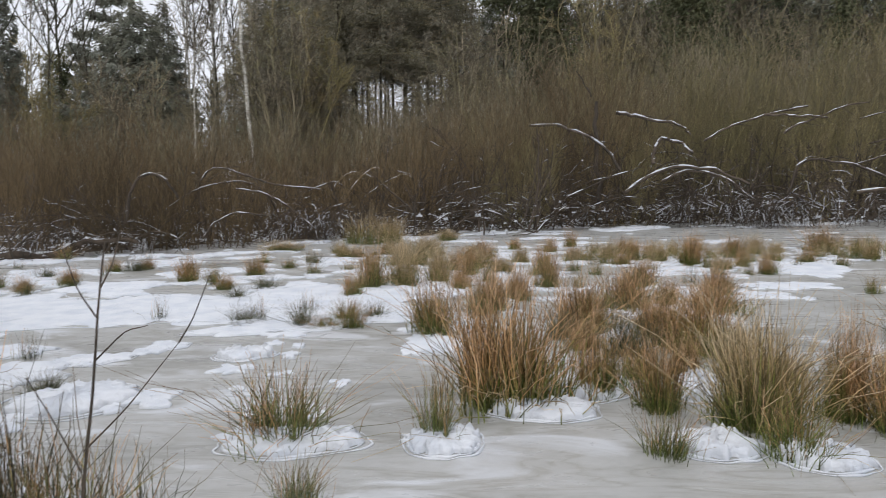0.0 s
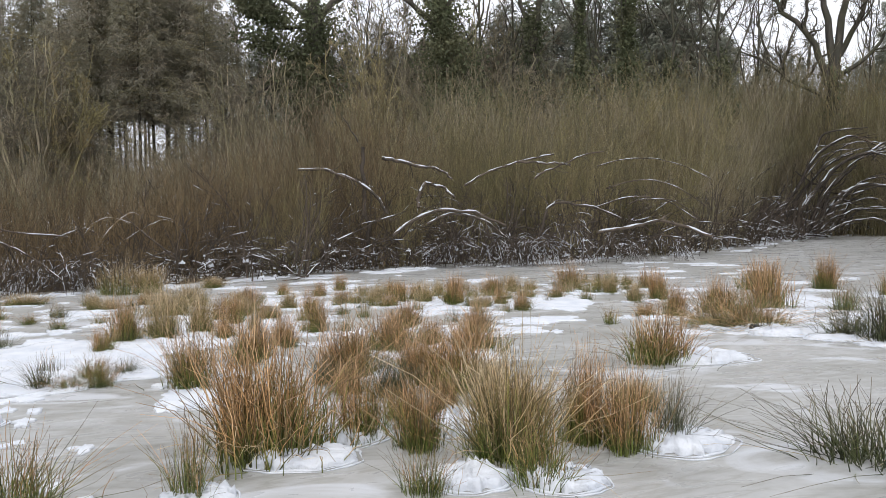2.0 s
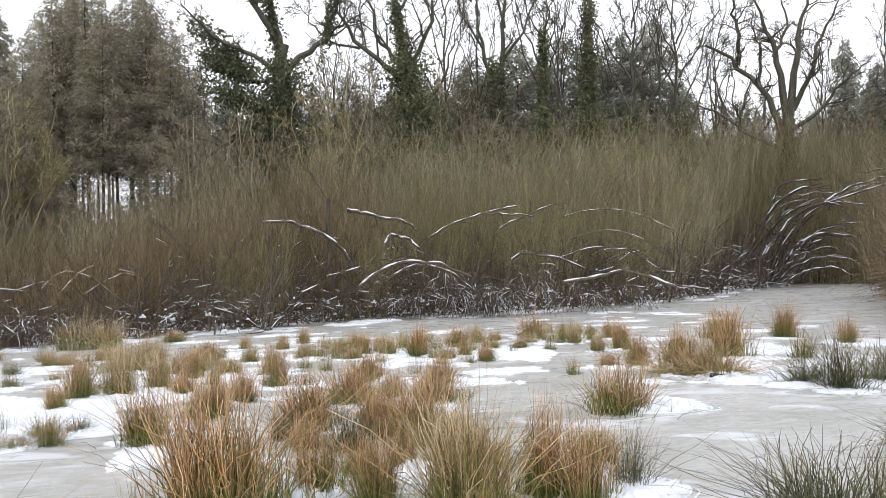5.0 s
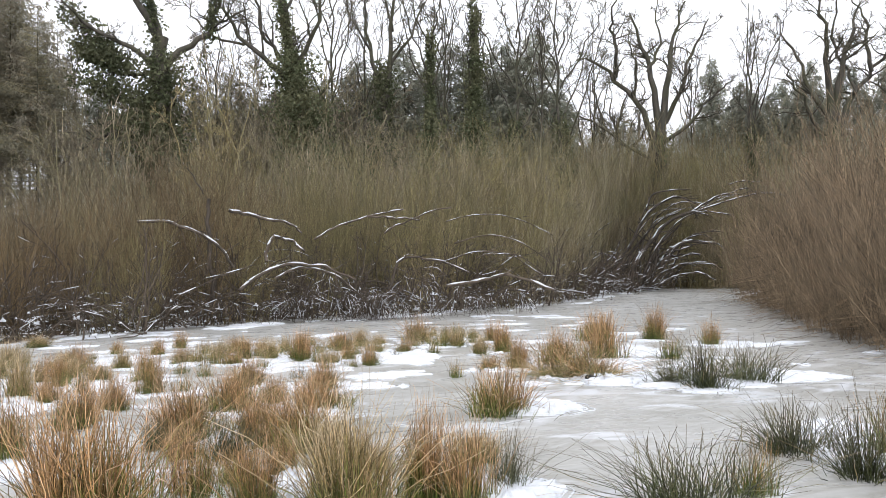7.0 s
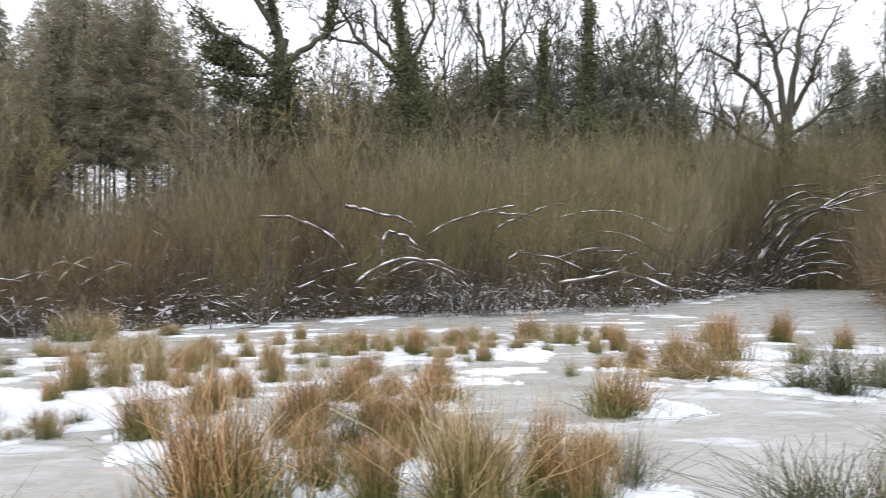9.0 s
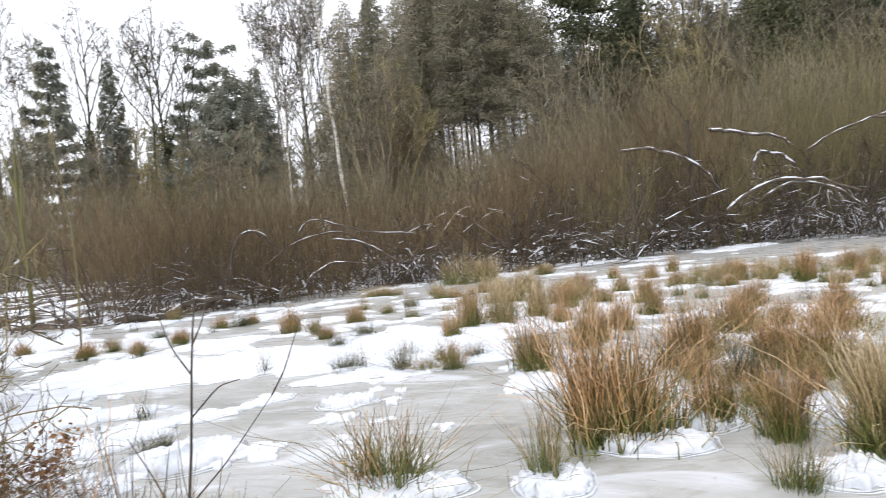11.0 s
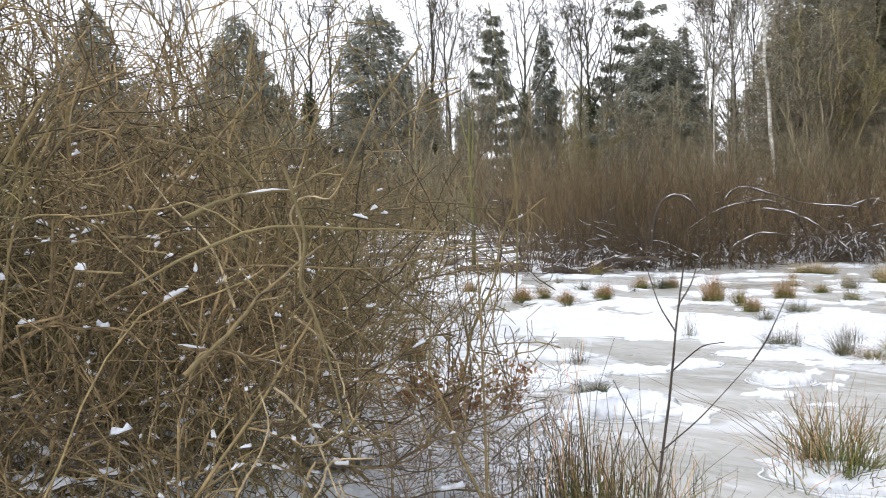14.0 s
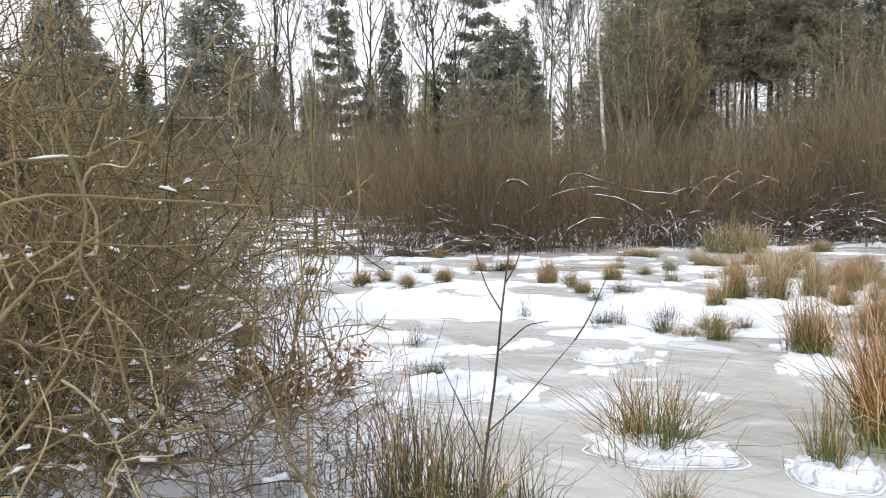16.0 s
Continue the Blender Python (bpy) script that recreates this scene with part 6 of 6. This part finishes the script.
LIMB = "long bare olive branch reaching out of the shrub"
limb("bare_branch", LIMB, [(-2.4, 1.5, 1.2), (-1.46, 1.42, 1.45), (-1.43, 1.77, 1.42), (-1.42, 2.15, 1.40)], 0.0048, 0.0026, False, NEARBARK)
limb("bare_branch", LIMB, [(-2.7, 2.0, 1.2), (-2.07, 1.83, 1.31), (-1.85, 2.30, 1.25), (-1.75, 2.70, 1.33)], 0.0048, 0.0026, False, NEARBARK)
limb("crooked_twig", "pale crooked twig hanging in the shrub", [(-1.42, 1.50, 1.60), (-1.38, 1.54, 1.40), (-1.40, 1.51, 1.28), (-1.36, 1.55, 1.17), (-1.34, 1.60, 0.9)], 0.005, 0.003, False, NEARBARK)
limb("bare_branch", LIMB, [(-2.6, 2.2, 0.4), (-2.4, 2.0, 1.2), (-2.3, 1.9, 1.9), (-2.35, 1.8, 2.7)], 0.006, 0.003, False, NEARBARK)
limb("bare_branch", LIMB, [(-3.0, 1.9, 0.4), (-2.9, 1.7, 1.3), (-2.75, 1.6, 2.0), (-2.8, 1.5, 2.8)], 0.0065, 0.003, False, NEARBARK)
for pts in ([(-1.79, 1.42, 1.04), (-1.80, 1.50, 1.08), (-1.79, 1.61, 1.17), (-1.86, 1.85, 1.29), (-1.93, 2.08, 1.36)],
            [(-2.13, 1.62, 1.06), (-2.14, 1.80, 1.01), (-2.13, 1.99, 0.95), (-2.11, 2.18, 0.83)],
            [(-1.95, 1.54, 1.47), (-1.94, 1.74, 1.54), (-1.99, 2.01, 1.55), (-2.03, 2.28, 1.65)]):
    limb("snowy_branch", "mossy branch in the shrub with snow along its top", pts, 0.008, 0.004, True, NEARBARK)


def dead_sprig(x, y, seed):
    """A low sprig that has kept its withered leaves."""
    rr = np.random.default_rng(seed)
    z = float(ground_height(np.array([x]), np.array([y]))[0])
    ob = thing("withered_sprig", x, y, max(z, 0.0), label="low sprig with withered rust-brown leaves on the bank", category="plant", group="withered sprigs")
    a = rr.uniform(0, 6.28, 12)
    P = curl(rr, 12, 7, np.zeros((12, 3)), np.stack([0.5 * np.cos(a), 0.5 * np.sin(a), np.ones(12)], -1), rr.uniform(0.25, 0.55, 12), 0.15, 0.0)
    part("stem_mass", tube_mesh("stem_mass", [(P, np.full((12, 7), 0.0025), 4)], FINEBARK), ob, kind="stuff")
    c = (P[rr.integers(0, 12, 230), rr.integers(2, 7, 230)] + rr.normal(0, 0.035, (230, 3)))
    part("leaf_mass", leaf_mesh("leaf_mass", rr, c, 0.022, WITHERED), ob, "curled brown leaves", "stuff")


WITHERED = bark_material("withered_leaf", (0.17, 0.085, 0.04), (0.38, 0.21, 0.10), 12.0, None, (1, 1, 1), 0.5, 0.3)
for k, (x, y) in enumerate(((-2.96, 4.07), (-3.21, 4.27), (-2.91, 4.52), (-3.6, 4.3))):
    dead_sprig(x, y, 70 + k)
PALE = "pale crooked willow twig in front of the shrub"
rng = np.random.default_rng(62)
for k in range(9):
    x, y = rng.uniform(-2.5, -1.75), rng.uniform(1.35, 2.3)
    z, a = rng.uniform(0.35, 1.5), rng.uniform(0, 6.28)
    pts = [(x, y, z)]
    for _ in range(5):
        a += rng.normal(0, 0.6)
        px, py, pz = pts[-1]
        pts.append((px + 0.13 * math.cos(a), py + 0.05 * rng.normal(), pz + 0.13 * math.sin(a)))
    limb("crooked_twig", PALE, pts, rng.uniform(0.0035, 0.006), 0.002, False, PALEBARK)
